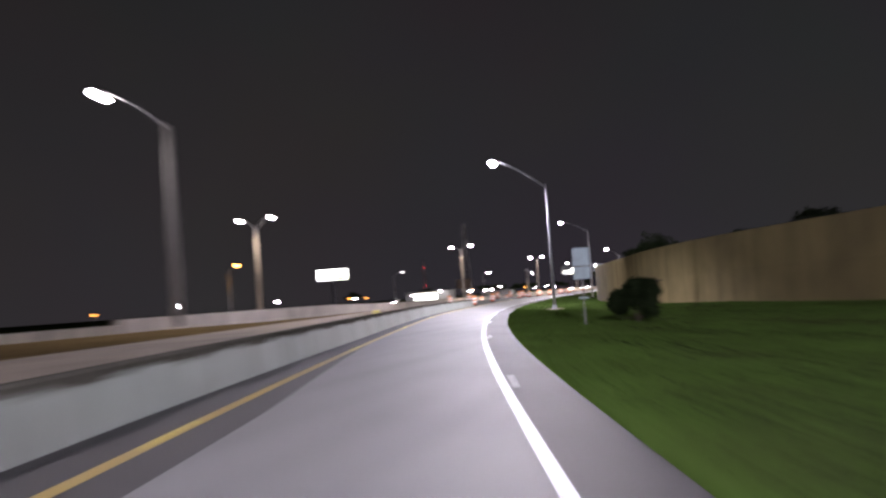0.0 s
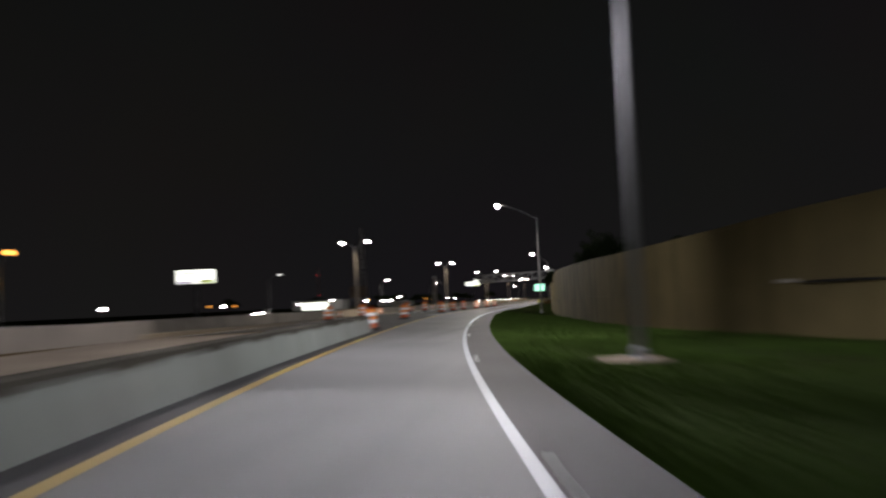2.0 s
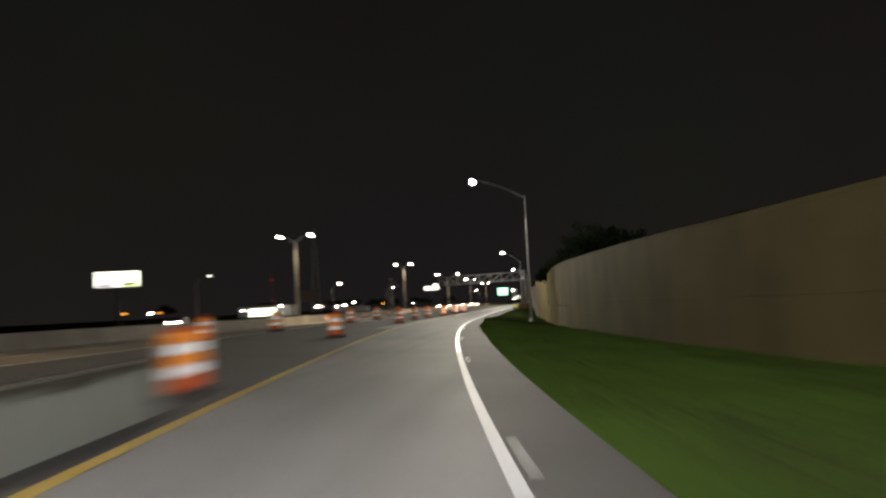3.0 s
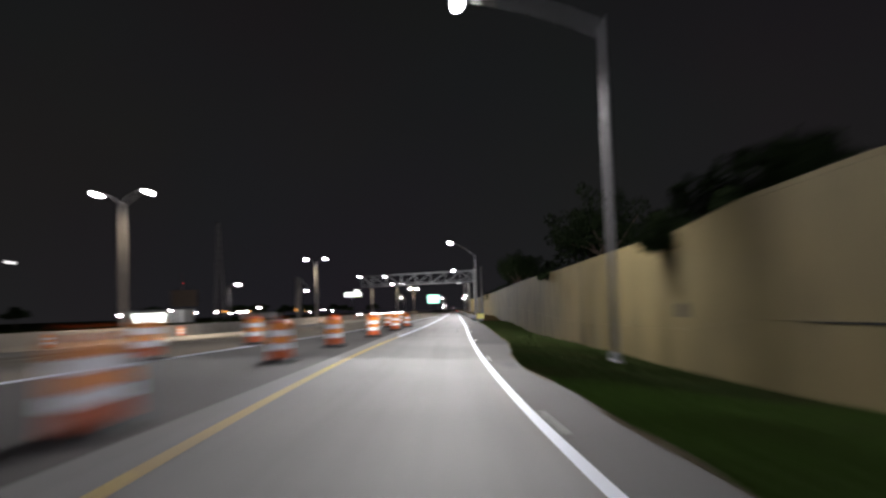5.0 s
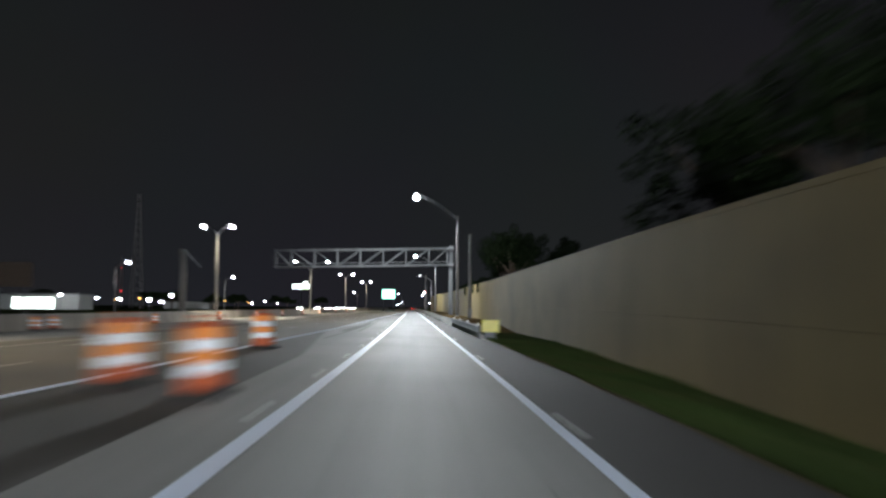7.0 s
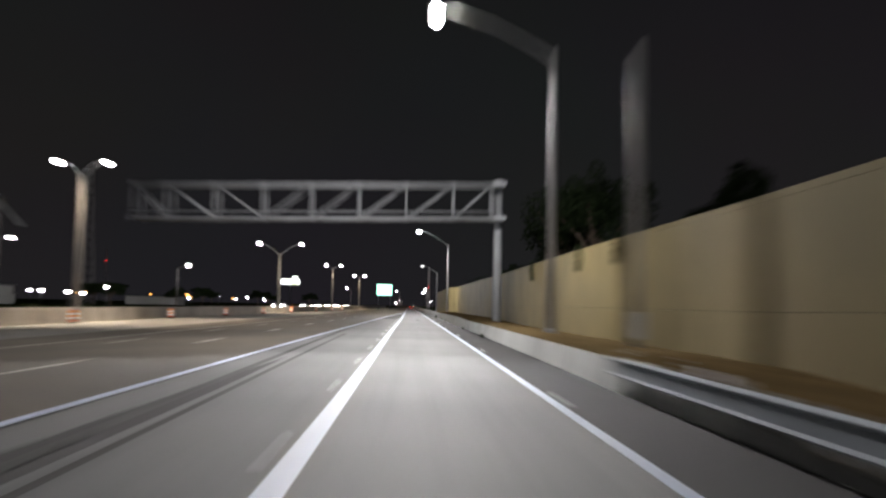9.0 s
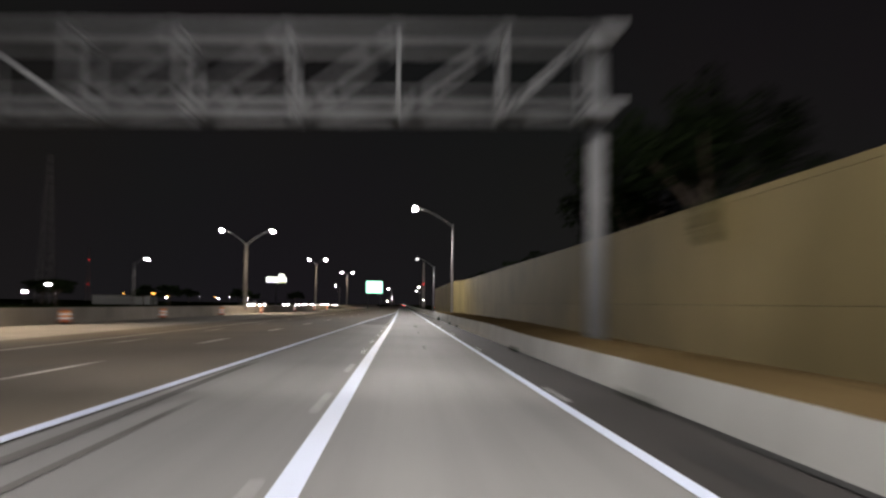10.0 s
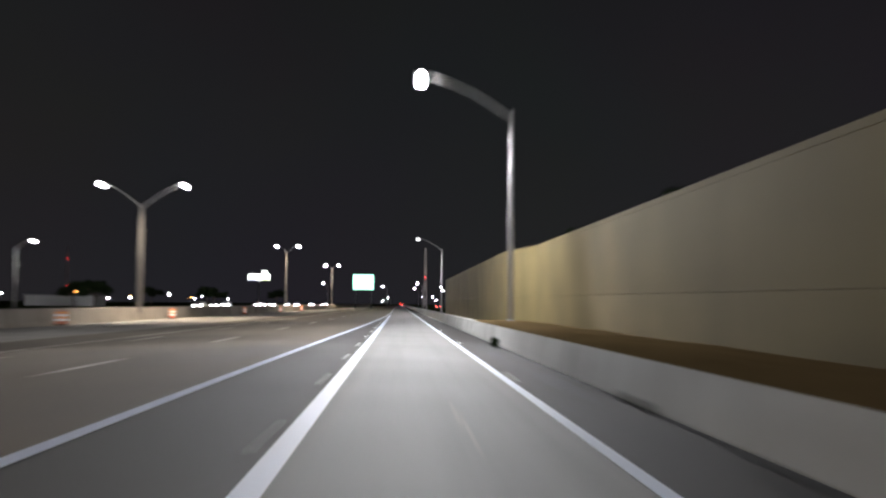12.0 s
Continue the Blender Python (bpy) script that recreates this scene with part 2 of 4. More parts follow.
M_WALL = material("sound_wall_concrete", (0.238, 0.188, 0.087), 0.85, spread=0.16, scale=0.5, fine=22, bump=0.35, dirt=(0.14, 0.11, 0.06), dirt_scale=0.3, dirt_amount=0.45, each=0.03, coords="World", streak=(0.9, 0.9, 0.07), streak_amount=0.22)
M_STEEL = material("galvanised_steel", (0.215, 0.22, 0.225), 0.62, 0.3, spread=0.15, scale=1.5, fine=20, bump=0.05, each=0.05)
M_POLE = material("aluminium_pole", (0.34, 0.335, 0.33), 0.55, 0.25, spread=0.12, scale=0.8, fine=20, bump=0.04)
M_CONCPOLE = material("concrete_pole", (0.15, 0.14, 0.128), 0.85, spread=0.15, scale=0.8, fine=30, bump=0.15)
M_DARK = material("dark_metal", (0.06, 0.06, 0.065), 0.5, 0.4, spread=0.2)
M_ORANGE = material("orange_plastic", (0.5, 0.085, 0.01), 0.45, spread=0.12, scale=3, fine=30, bump=0.05, dirt=(0.35, 0.1, 0.03), dirt_scale=3, dirt_amount=0.4)
M_SHEET_O = material("orange_sheeting", (0.85, 0.27, 0.03), 0.35, spread=0.08, scale=5, fine=80, bump=0.05)
M_SHEET_W = material("white_sheeting", (0.93, 0.93, 0.93), 0.35, spread=0.08, scale=5, fine=80, bump=0.05, dirt=(0.55, 0.52, 0.5), dirt_scale=4, dirt_amount=0.35)
M_SHEET_Y = material("yellow_sheeting", (0.85, 0.75, 0.12), 0.35, spread=0.08, scale=5, fine=80, bump=0.05)
M_ROUTE = material("dull_route_sign", (0.31, 0.41, 0.43), 0.5, spread=0.12, scale=3, fine=30, bump=0.03, dirt=(0.2, 0.22, 0.24), dirt_scale=2)
M_RUBBER = material("black_rubber", (0.025, 0.024, 0.023), 0.9, spread=0.3)
M_GREEN = material("green_sign_sheeting", (0.01, 0.25, 0.12), 0.4, spread=0.08, scale=3)
M_BARK = material("bark", (0.07, 0.05, 0.035), 0.95, spread=0.4, scale=4, fine=30, bump=0.6)
M_LEAF = material("tree_leaves", (0.015, 0.022, 0.01), 1.0, spread=0.5, scale=0.9, fine=5, bump=0.0)
M_CAR_W = material("white_car_paint", (0.7, 0.7, 0.7), 0.25, spread=0.05)
M_CAR_D = material("dark_car_paint", (0.04, 0.045, 0.055), 0.25, spread=0.08)
M_GLASS = material("car_glass", (0.02, 0.022, 0.025), 0.08, spread=0.05, bump=0)
M_STUCCO = material("pale_stucco", (0.38, 0.38, 0.36), 0.85, spread=0.1, scale=0.4, fine=12, bump=0.15)
M_ROOF = material("flat_roof", (0.12, 0.12, 0.12), 0.9, spread=0.2)
M_MAST = material("mast_steel", (0.2, 0.19, 0.18), 0.6, 0.4, spread=0.2)
for m_, level in ((M_RAMP, 0.22), (M_ASPHALT, 0.2), (M_NEWER, 0.15), (M_RAIL, 0.1), (M_GRIT, 0.0), (M_DIMGRASS, 0.0), (M_TAN, 0.1), (M_MAIN, 0.2), (M_GRASS, 0.0), (M_GRASS_EARTH, 0.0), (M_LEAF, 0.0), (M_TAR, 0.05), (M_GRIME, 0.0), (M_TYRE, 0.05), (M_GUTTER, 0.2), (M_BARRIER, 0.2), (M_WALL, 0.2), (M_DIRT, 0.0)):
    m_.node_tree.nodes["Principled BSDF"].inputs["Specular IOR Level"].default_value = level
G_COOL = glowing("lit_lens_cool", COOL, 150)
G_WHITE = glowing("lit_lens_white", WHITE, 150)
G_SODIUM = glowing("lit_lens_sodium", (1.0, 0.42, 0.08), 9.0)
G_DIM = glowing("half_lit_lens", WHITE, 3)
G_HEAD = glowing("headlight_glow", (1.0, 0.97, 0.9), 110)
G_TAIL = glowing("tail_light_glow", (1.0, 0.03, 0.01), 16)
G_RED = glowing("red_beacon_glow", (1.0, 0.03, 0.03), 6)
G_AMBER = glowing("amber_glow", (1.0, 0.38, 0.06), 3.0)
G_BOARD = glowing("lit_billboard_face", (0.95, 1.0, 0.92), 3.2)
# reflective sheeting; the headlight shine it returns is painted in as emission
G_SIGN = glowing("sign_face_painted_glow", (0.4, 1.0, 0.74), 2.7)
G_WINDOW = glowing("lit_shop_front", (0.92, 1.0, 0.88), 4.0)


# ---- mesh helpers ----
def mesh_of(bm, name, mat, smooth=False):
    me = bpy.data.meshes.new(name)
    bm.to_mesh(me)
    bm.free()
    me.materials.append(mat)
    if smooth:
        me.shade_smooth()
    return me


def part(name, bm, mat, parent=None, label="", smooth=False):
    ob = new(name, mesh_of(bm, name, mat, smooth))
    ob.parent = parent
    if label:
        tagged(ob, label)
    return ob


def thing(name, place=(0, 0, 0), turn=0.0):
    ob = new(name)
    ob.empty_display_size = 0.3
    ob.matrix_basis = Matrix.Translation(place) @ Matrix.Rotation(turn, 4, "Z")
    return ob


def box(bm, lo, hi, bevel=0.0, m=None):
    r = bmesh.ops.create_cube(bm, size=1)
    s = [hi[i] - lo[i] for i in range(3)]
    c = [(hi[i] + lo[i]) / 2 for i in range(3)]
    bmesh.ops.scale(bm, vec=s, verts=r["verts"])
    bmesh.ops.translate(bm, vec=c, verts=r["verts"])
    vs = r["verts"]
    if bevel:
        es = list({e for v in vs for e in v.link_edges})
        rr = bmesh.ops.bevel(bm, geom=es, offset=bevel, segments=2, affect="EDGES", profile=0.6)
        vs = list({v for f in rr["faces"] for v in f.verts} | {v for v in vs if v.is_valid})
    if m is not None:
        bmesh.ops.transform(bm, matrix=m, verts=vs)
    return vs


def tube(bm, points, radii, seg=10, caps=True):
    """A round bar through points with a radius at each."""
    rings = []
    pts = [Vector(p) for p in points]
    for i, p in enumerate(pts):
        d = (pts[min(i + 1, len(pts) - 1)] - pts[max(i - 1, 0)]).normalized()
        a = d.orthogonal().normalized() if abs(d.z) < 0.95 else Vector((1, 0, 0))
        a = (a - d * a.dot(d)).normalized()
        b = d.cross(a)
        rings.append([bm.verts.new(p + radii[i] * (math.cos(k * 2 * math.pi / seg) * a + math.sin(k * 2 * math.pi / seg) * b)) for k in range(seg)])
    for i in range(len(rings) - 1):
        for k in range(seg):
            bm.faces.new((rings[i][k], rings[i][(k + 1) % seg], rings[i + 1][(k + 1) % seg], rings[i + 1][k]))
    if caps:
        bm.faces.new(rings[0][::-1])
        bm.faces.new(rings[-1])


def turned(bm, profile, seg=24, z0=0.0):
    """A body of revolution from (radius, height) pairs."""
    rings = []
    for r, z in profile:
        rings.append([bm.verts.new((r * math.cos(k * 2 * math.pi / seg), r * math.sin(k * 2 * math.pi / seg), z + z0)) for k in range(seg)])
    for i in range(len(rings) - 1):
        for k in range(seg):
            bm.faces.new((rings[i][k], rings[i][(k + 1) % seg], rings[i + 1][(k + 1) % seg], rings[i + 1][k]))
    bm.faces.new(rings[0][::-1])
    bm.faces.new(rings[-1])


def swept(bm, section, stations, closed=True):
    """Sweeps a section of (across, up) pairs along stations (x, y, z, across_x, across_y)."""
    rings = []
    for x, y, z, ax, ay in stations:
        rings.append([bm.verts.new((x + a * ax, y + a * ay, z + u)) for a, u in section])
    n = len(section)
    for i in range(len(rings) - 1):
        for k in range(n if closed else n - 1):
            bm.faces.new((rings[i][k], rings[i + 1][k], rings[i + 1][(k + 1) % n], rings[i][(k + 1) % n]))
    if closed:
        bm.faces.new(rings[0])
        bm.faces.new(rings[-1][::-1])


def stations(fx, y0, y1, step=3.0, z=None):
    out = []
    n = max(1, int(math.ceil((y1 - y0) / step)))
    for i in range(n + 1):
        y = y0 + (y1 - y0) * i / n
        x = fx(y)
        dx = (fx(y + 0.5) - fx(y - 0.5))
        k = math.hypot(dx, 1)
        out.append((x, y, ground_z(x, y) if z is None else z(x, y), 1 / k, -dx / k))
    return out


def strip(name, left, right, y0, y1, lift, mat, cols=2, step=3.0, parent=None):
    """A sheet of paving between two curves, laid on the ground."""
    bm = bmesh.new()
    n = int(math.ceil((y1 - y0) / step))
    rows = []
    for i in range(n + 1):
        y = y0 + (y1 - y0) * i / n
        a, b = left(y), right(y)
        rows.append([bm.verts.new((a + (b - a) * k / cols, y, ground_z(a + (b - a) * k / cols, y) + lift)) for k in range(cols + 1)])
    for i in range(n):
        for k in range(cols):
            bm.faces.new((rows[i][k], rows[i][k + 1], rows[i + 1][k + 1], rows[i + 1][k]))
    return part(name, bm, mat, parent)


# ---- ground, pavements and road markings ----
def build_ground():
    bm = bmesh.new()
    xs = [-2600, -900, -300, -120, -60, -40] + [-30 + 2.5 * i for i in range(13)] + [1 + 0.75 * i for i in range(33)] + [26 + 2.5 * i for i in range(11)] + [70, 110, 300, 900, 2600]
    ys = [-2600, -900, -300, -120, -60] + [-40 + 4 * i for i in range(120)] + [460, 520, 600, 800, 1200, 2000, 4200]
    rows = []
    for y in ys:
        yy = min(max(y, -60), 500)
        rows.append([bm.verts.new((x, y, ground_z(x, yy) - 0.07)) for x in xs])
    for i in range(len(ys) - 1):
        for k in range(len(xs) - 1):
            bm.faces.new((rows[i][k], rows[i][k + 1], rows[i + 1][k + 1], rows[i + 1][k]))
    tagged(part("ground", bm, M_GRASS_EARTH), "dark turf and bare earth beside the motorway", "ground", kind="structure")


build_ground()
tagged(strip("road", left_line, right_line, -60, 900, 0.0, M_RAMP, 4), "worn grey concrete ramp lane", "road", kind="structure")
tagged(strip("road_shoulder", lambda y: right_line(y), lambda y: min(shoulder_edge(y), 3.3) if y > 228 else shoulder_edge(y), -60, 168, -0.004, M_ASPHALT, 2), "dark asphalt shoulder beside the ramp", "road", kind="structure")
tagged(strip("road_shoulder", lambda y: right_line(y), lambda y: min(shoulder_edge(y), 3.3) if y > 228 else shoulder_edge(y), 168, 900, -0.004, M_NEWER, 2), "dark asphalt shoulder beside the ramp", "road", kind="structure")
tagged(strip("gore_pavement", lambda y: left_line(y) - (1.0 if y < 92 else max(0.05, left_line(y) - main_line(y))), left_line, -60, 440, -0.004, M_ASPHALT, 3), "dark patched asphalt between ramp and main road", "road", kind="structure")
tagged(strip("main_road", lambda y: main_line(y) - 12.0 - 0.02 * max(0, 200 - y), lambda y: min(main_line(y), left_line(y) - 0.01), -60, 900, -0.006, M_MAIN, 24), "worn brown-grey asphalt of the main road", "road", kind="structure")
tagged(strip("median_shoulder", lambda y: median_x(y) + 0.2, lambda y: main_line(y) - 12.0 - 0.02 * max(0, 200 - y), -60, 900, -0.012, M_GUTTER, 8), "pale concrete shoulder along the median barrier", "road", kind="structure")


def bank_edge(y):
    return max(9.6 - 0.165 * y, -2.75)


def bank_z(x, y):
    """Top of the raised fill behind the ramp's barrier, which runs out past the divider's end."""
    k = smooth(90, 76, y)
    return ground_z(x, y) * (1 - k) + k * (0.54 + 0.12 * smooth(55, 38, y) * smooth(4, -3, x) - 0.5 * smooth(-3.3, -8.5, x)) - 0.02


def fill(name, left, right, y0, y1, cols, mat):
    bm = bmesh.new()
    rows = []
    n = int((y1 - y0) / 2.5)
    for i in range(n + 1):
        y = y0 + (y1 - y0) * i / n
        a, b = left(y), right(y)
        rows.append([bm.verts.new((a + (b - a) * k / cols, y, bank_z(a + (b - a) * k / cols, y))) for k in range(cols + 1)])
    for p, q in zip(rows, rows[1:]):
        for k in range(cols):
            bm.faces.new((p[k], p[k + 1], q[k + 1], q[k]))
    return part(name, bm, mat)


tagged(fill("paved_strip", bank_edge, lambda y: left_line(y) - 0.95, -60, 90.5, 4, M_TAN), "tan gritty strip behind the ramp's barrier", "paving", kind="structure")
tagged(fill("earth_bank", lambda y: -9.0, lambda y: bank_edge(y) - 0.002, -60, 90.5, 8, M_DIRT), "dark brown earth fill between the strip and the main road", "ground", kind="structure")


tagged(strip("gore_inner", lambda y: max(-2.5 - 0.006 * (y - 185) - 0.06 * max(0, y - 214), main_line(y) + 0.15), lambda y: left_line(y) - 0.01, 128, 330, 0.001, M_RAMP, 2), "grey concrete beside the gore line", "road", kind="structure")
tagged(strip("ramp_edge", lambda y: left_line(y), lambda y: left_line(y) + 0.62 * min(1.0, max(0.15, (26 - y) / 16)), -60, 25, 0.003, M_ASPHALT, 1), "dark asphalt edge of the ramp lane", "road", kind="structure")


def line(name, fx, half, y0, y1, mat, label, step=3.0):
    return tagged(strip(name, lambda y: fx(y) - half, lambda y: fx(y) + half, y0, y1, 0.008, mat, 1, step), label, "road marking", kind="structure")


# the line's lower brightness up to y 104 is put into its paint colour
line("edge_line", right_line, 0.07, -60, 104, M_WHITE_DIM, "solid white edge line on the ramp, darkened for weaker light")
line("edge_line", right_line, 0.075, 104.02, 900, M_WHITE, "solid white edge line on the ramp")
line("yellow_edge_line", left_line, 0.085, -60, 177.2, M_YELLOW, "solid yellow line on the ramp's median side")
line("gore_line", left_line, 0.108, 176.8, 430, M_WHITE, "broad solid white gore line")
line("main_edge_line", main_line, 0.09, -40, 430, M_WHITE, "solid white edge line of the main road")
line("joining_line", lambda y: main_line(y), 0.09, 430.5, 900, M_WHITE, "white line past the gore's end")
line("median_edge_line", lambda y: -12.2 + 0.02 * (min(y, 420) - 276), 0.08, -40, 800, M_WORN, "worn edge line beside the median shoulder")
for k, off in enumerate((0.0, 3.2)):
    for j in range(-9, 42):
        y0 = 302.2 + 13.9 * j + 1.4 * k
        f = lambda y, o=off: -6.85 - o + 0.0125 * (min(y, 420) - 287)
        line("lane_dash", f, 0.07, y0, y0 + 3.9, M_WORN, "worn white lane dash")
# seams and cracks of the paving
for j in range(60):
    y0 = -40 + 6.1 * j
    if y0 < 176:
        bm = bmesh.new()
        a, b = left_line(y0) + 0.1, right_line(y0) - 0.1
        sl = (right_line(y0 + 1) - right_line(y0 - 1)) / 2
        vs = []
        for k in range(7):
            x = a + (b - a) * k / 6
            y = y0 - (x - a) * sl
            vs.append((bm.verts.new((x, y - 0.012, ground_z(x, y) + 0.003)), bm.verts.new((x, y + 0.012, ground_z(x, y) + 0.003))))
        for k in range(6):
            bm.faces.new((vs[k][0], vs[k + 1][0], vs[k + 1][1], vs[k][1]))
        tagged(part("slab_joint", bm, M_TAR), "tar-sealed joint between concrete slabs", "joint", "slab joints", "structure")

for off, w, ya, yb in ((1.3, 0.08, 226, 292), (1.75, 0.05, 238, 284)):
    line("tyre_mark", lambda y, o=off: main_line(y) + o - 1.0 * min(max((y - 240) / 50, 0), 1), w, ya, yb, M_TYRE, "dark rubber tyre mark across the gore")
for x0, y0, n in ((-2.9, 205.0, 5), (-3.3, 209.5, 4), (-2.2, 213.0, 4), (-3.6, 216.5, 6), (-2.6, 199.0, 4)):
    # short cracks and chipped spots in the old asphalt
    bm = bmesh.new()
    pts = [(x0 + 0.22 * k * math.cos(k * 1.7), y0 + 0.35 * k) for k in range(n)]
    for (xa, ya), (xb, yb) in zip(pts, pts[1:]):
        q = [bm.verts.new((x, y, ground_z(x, y) + 0.004)) for x, y in ((xa - 0.05, ya), (xa + 0.05, ya), (xb + 0.04, yb), (xb - 0.04, yb))]
        bm.faces.new(q)
    tagged(part("crack", bm, M_TAR), "dark tarred crack in the gore's asphalt", "crack", "cracks in the gore", "structure")


def stain(x, y, w, length, mat, label, seed, turn=0.0):
    """A thin ragged patch on the paving."""
    r = random.Random(seed)
    bm = bmesh.new()
    n = 26
    ring = []
    for k in range(n):
        a = 2 * math.pi * k / n
        q = r.uniform(0.65, 1.1)
        dx, dy = w * q * math.cos(a), length * q * math.sin(a)
        px, py = x + dx * math.cos(turn) - dy * math.sin(turn), y + dx * math.sin(turn) + dy * math.cos(turn)
        ring.append(bm.verts.new((px, py, ground_z(px, py) + 0.006)))
    mid = bm.verts.new((x, y, ground_z(x, y) + 0.006))
    for k in range(n):
        bm.faces.new((mid, ring[k], ring[(k + 1) % n]))
    tagged(part("stain", bm, mat), label, "stain", "stains on the paving", "structure")


for k, (x, y, w, ln) in enumerate(((2.35, 154.6, 0.25, 1.0), (2.75, 342.9, 0.28, 2.6), (2.6, 352.0, 0.2, 1.4), (2.5, 280.2, 0.22, 1.0), (2.9, 333.0, 0.16, 1.6), (19.15, 18.3, 0.1, 0.5))):
    stain(x, y, w, ln, M_TAR, "dark damp stain on the shoulder", 400 + k)
for k, (x, y, w, ln) in enumerate(((0.41, 301.2, 0.05, 0.9), (0.56, 329.0, 0.1, 2.2), (0.5, 316.0, 0.04, 1.2), (1.16, 188.4, 0.035, 1.2), (1.2, 195.0, 0.03, 1.0))):
    stain(x, y, w, ln, M_TAR, "dark oil streak on the lane", 430 + k)
for k, (x, y, w, ln) in enumerate(((0.72, 337.6, 0.07, 0.3), (0.75, 336.5, 0.03, 0.6), (0.7, 338.4, 0.03, 0.4))):
    stain(x, y, w, ln, M_GUTTER, "pale spilled splotch on the lane", 450 + k)
# raised pavement markers
def marker_mesh(mat, name):
    bm = bmesh.new()
    box(bm, (-0.06, -0.06, 0), (0.06, 0.06, 0.024))
    for v in bm.verts:
        if v.co.z > 0.01:
            v.co.x *= 0.8
            v.co.y *= 0.5
    return mesh_of(bm, name, mat)


ME_MW, ME_MY = marker_mesh(M_SHEET_W, "marker_white"), marker_mesh(M_SHEET_Y, "marker_yellow")


def marker(me, x, y, label, group):
    ob = new("road_stud", me)
    ob.location = (x, y, ground_z(x, y) + 0.008)
    tagged(ob, label, "road stud", group)


for j in range(34):
    y = 181.8 + 6.43 * j
    marker(ME_MW, left_line(y) - 0.24 - 0.1 * max(0, (220 - y) / 40), y, "small white reflective road stud beside the gore line", "studs along the gore line")
for j in range(26):
    y = 14.0 + 14.35 * j
    marker(ME_MW, right_line(y) + 0.17, y, "small white reflective road stud beside the edge line", "studs along the edge line")
for j in range(12):
    y = 8.5 + 14.4 * j
    marker(ME_MY, left_line(y) + 0.0, y, "small yellow reflective road stud on the yellow line", "studs along the yellow line")


# ---- barriers ----
JERSEY = [(-0.23, 0), (-0.23, 0.07), (-0.17, 0.25), (-0.1, 0.81), (-0.08, 0.85), (0.08, 0.85), (0.1, 0.81), (0.17, 0.25), (0.23, 0.07), (0.23, 0)]
SLOPED = [(-0.2, 0), (-0.2, 0.03), (-0.1, 0.82), (-0.07, 0.85), (0.07, 0.85), (0.1, 0.82), (0.2, 0.03), (0.2, 0)]


def barrier(name, fx, y0, y1, seg, mat, label, tall=1.0, wide=1.0, zf=None, section=JERSEY):
    base = thing(name)
    tagged(base, label, "barrier", kind="structure")
    y = y0
    while y < y1 - 0.1:
        e = min(y + seg, y1)
        bm = bmesh.new()
        swept(bm, [(a * wide, u * tall - 0.08) for a, u in section], stations(fx, y, e - 0.03, 2.0, zf))
        part("barrier_segment", bm, mat, base)
        y = e
    return base


def ramp_barrier_x(y):
    return left_line(y) - 1.05 + 0.22 * min(max((y - 10) / 18, 0), 1) + 0.17 * min(max((y - 45) / 27, 0), 1)


barrier("ramp_barrier", ramp_barrier_x, -60, 88.6, 6.0, M_BARRIER, "stained grey concrete safety barrier beside the ramp", 0.9, 1.1, section=SLOPED)
barrier("divider_barrier", lambda y: -2.9, 37.0, 77.6, 6.0, M_MEDIAN, "dull brownish concrete barrier on the raised strip between the roads", zf=lambda x, y: 0.5 - 0.17 * smooth(60, 77, y))
barrier("median_barrier", median_x, -60, 900, 12.0, M_MEDIAN, "stained concrete median barrier under the twin lamps", 1.55, 1.3)
SIDE = [(-0.23, -0.15), (-0.23, 0.02), (-0.125, 0.595), (-0.115, 0.615), (0.115, 0.615), (0.125, 0.595), (0.23, 0.02), (0.23, -0.15)]


def side_z(y):
    return ground_z(3.46, y) + 0.1 * smooth(296, 314, y)


barrier("side_barrier", lambda y: 3.46, 259, 900, 7.0, M_SIDE, "grey concrete barrier in front of the sound wall", zf=lambda x, y: side_z(y), section=SIDE)


tagged(strip("far_carriageway", lambda y: median_x(y) - 17.0, lambda y: median_x(y) - 3.2, -60, 900, 0.0, M_MAIN, 3, 6.0), "asphalt of the oncoming carriageway beyond the median", "road", kind="structure")


# dark washed-in dirt along the foot of the ramp's barrier
def ramp_foot(y):
    return ramp_barrier_x(y) + 0.2


# grimy band below the top of the ramp's barrier
bm = bmesh.new()
rows = []
for i in range(430):
    y = -40 + 0.3 * i
    top = ground_z(ramp_barrier_x(y), y) + 0.66
    drop = 0.1 + 0.035 * math.sin(y * 1.7) + 0.03 * math.sin(y * 4.3) + 0.02 * math.sin(y * 9.1)
    rows.append([bm.verts.new((ramp_barrier_x(y) + u, y, top + v)) for u, v in ((-0.08, 0.031), (0.081, 0.031), (0.117, 0.0), (0.117 + 0.14 * drop, -drop))])
for a, b in zip(rows, rows[1:]):
    for k in range(3):
        bm.faces.new((a[k], b[k], b[k + 1], a[k + 1]))
tagged(part("grime_band", bm, M_GRIME), "dark weathered grime below the barrier's top", "dirt", kind="structure")
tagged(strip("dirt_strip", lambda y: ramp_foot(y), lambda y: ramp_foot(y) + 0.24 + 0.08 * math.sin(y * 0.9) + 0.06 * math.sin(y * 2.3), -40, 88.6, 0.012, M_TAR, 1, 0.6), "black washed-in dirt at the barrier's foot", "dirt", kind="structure")


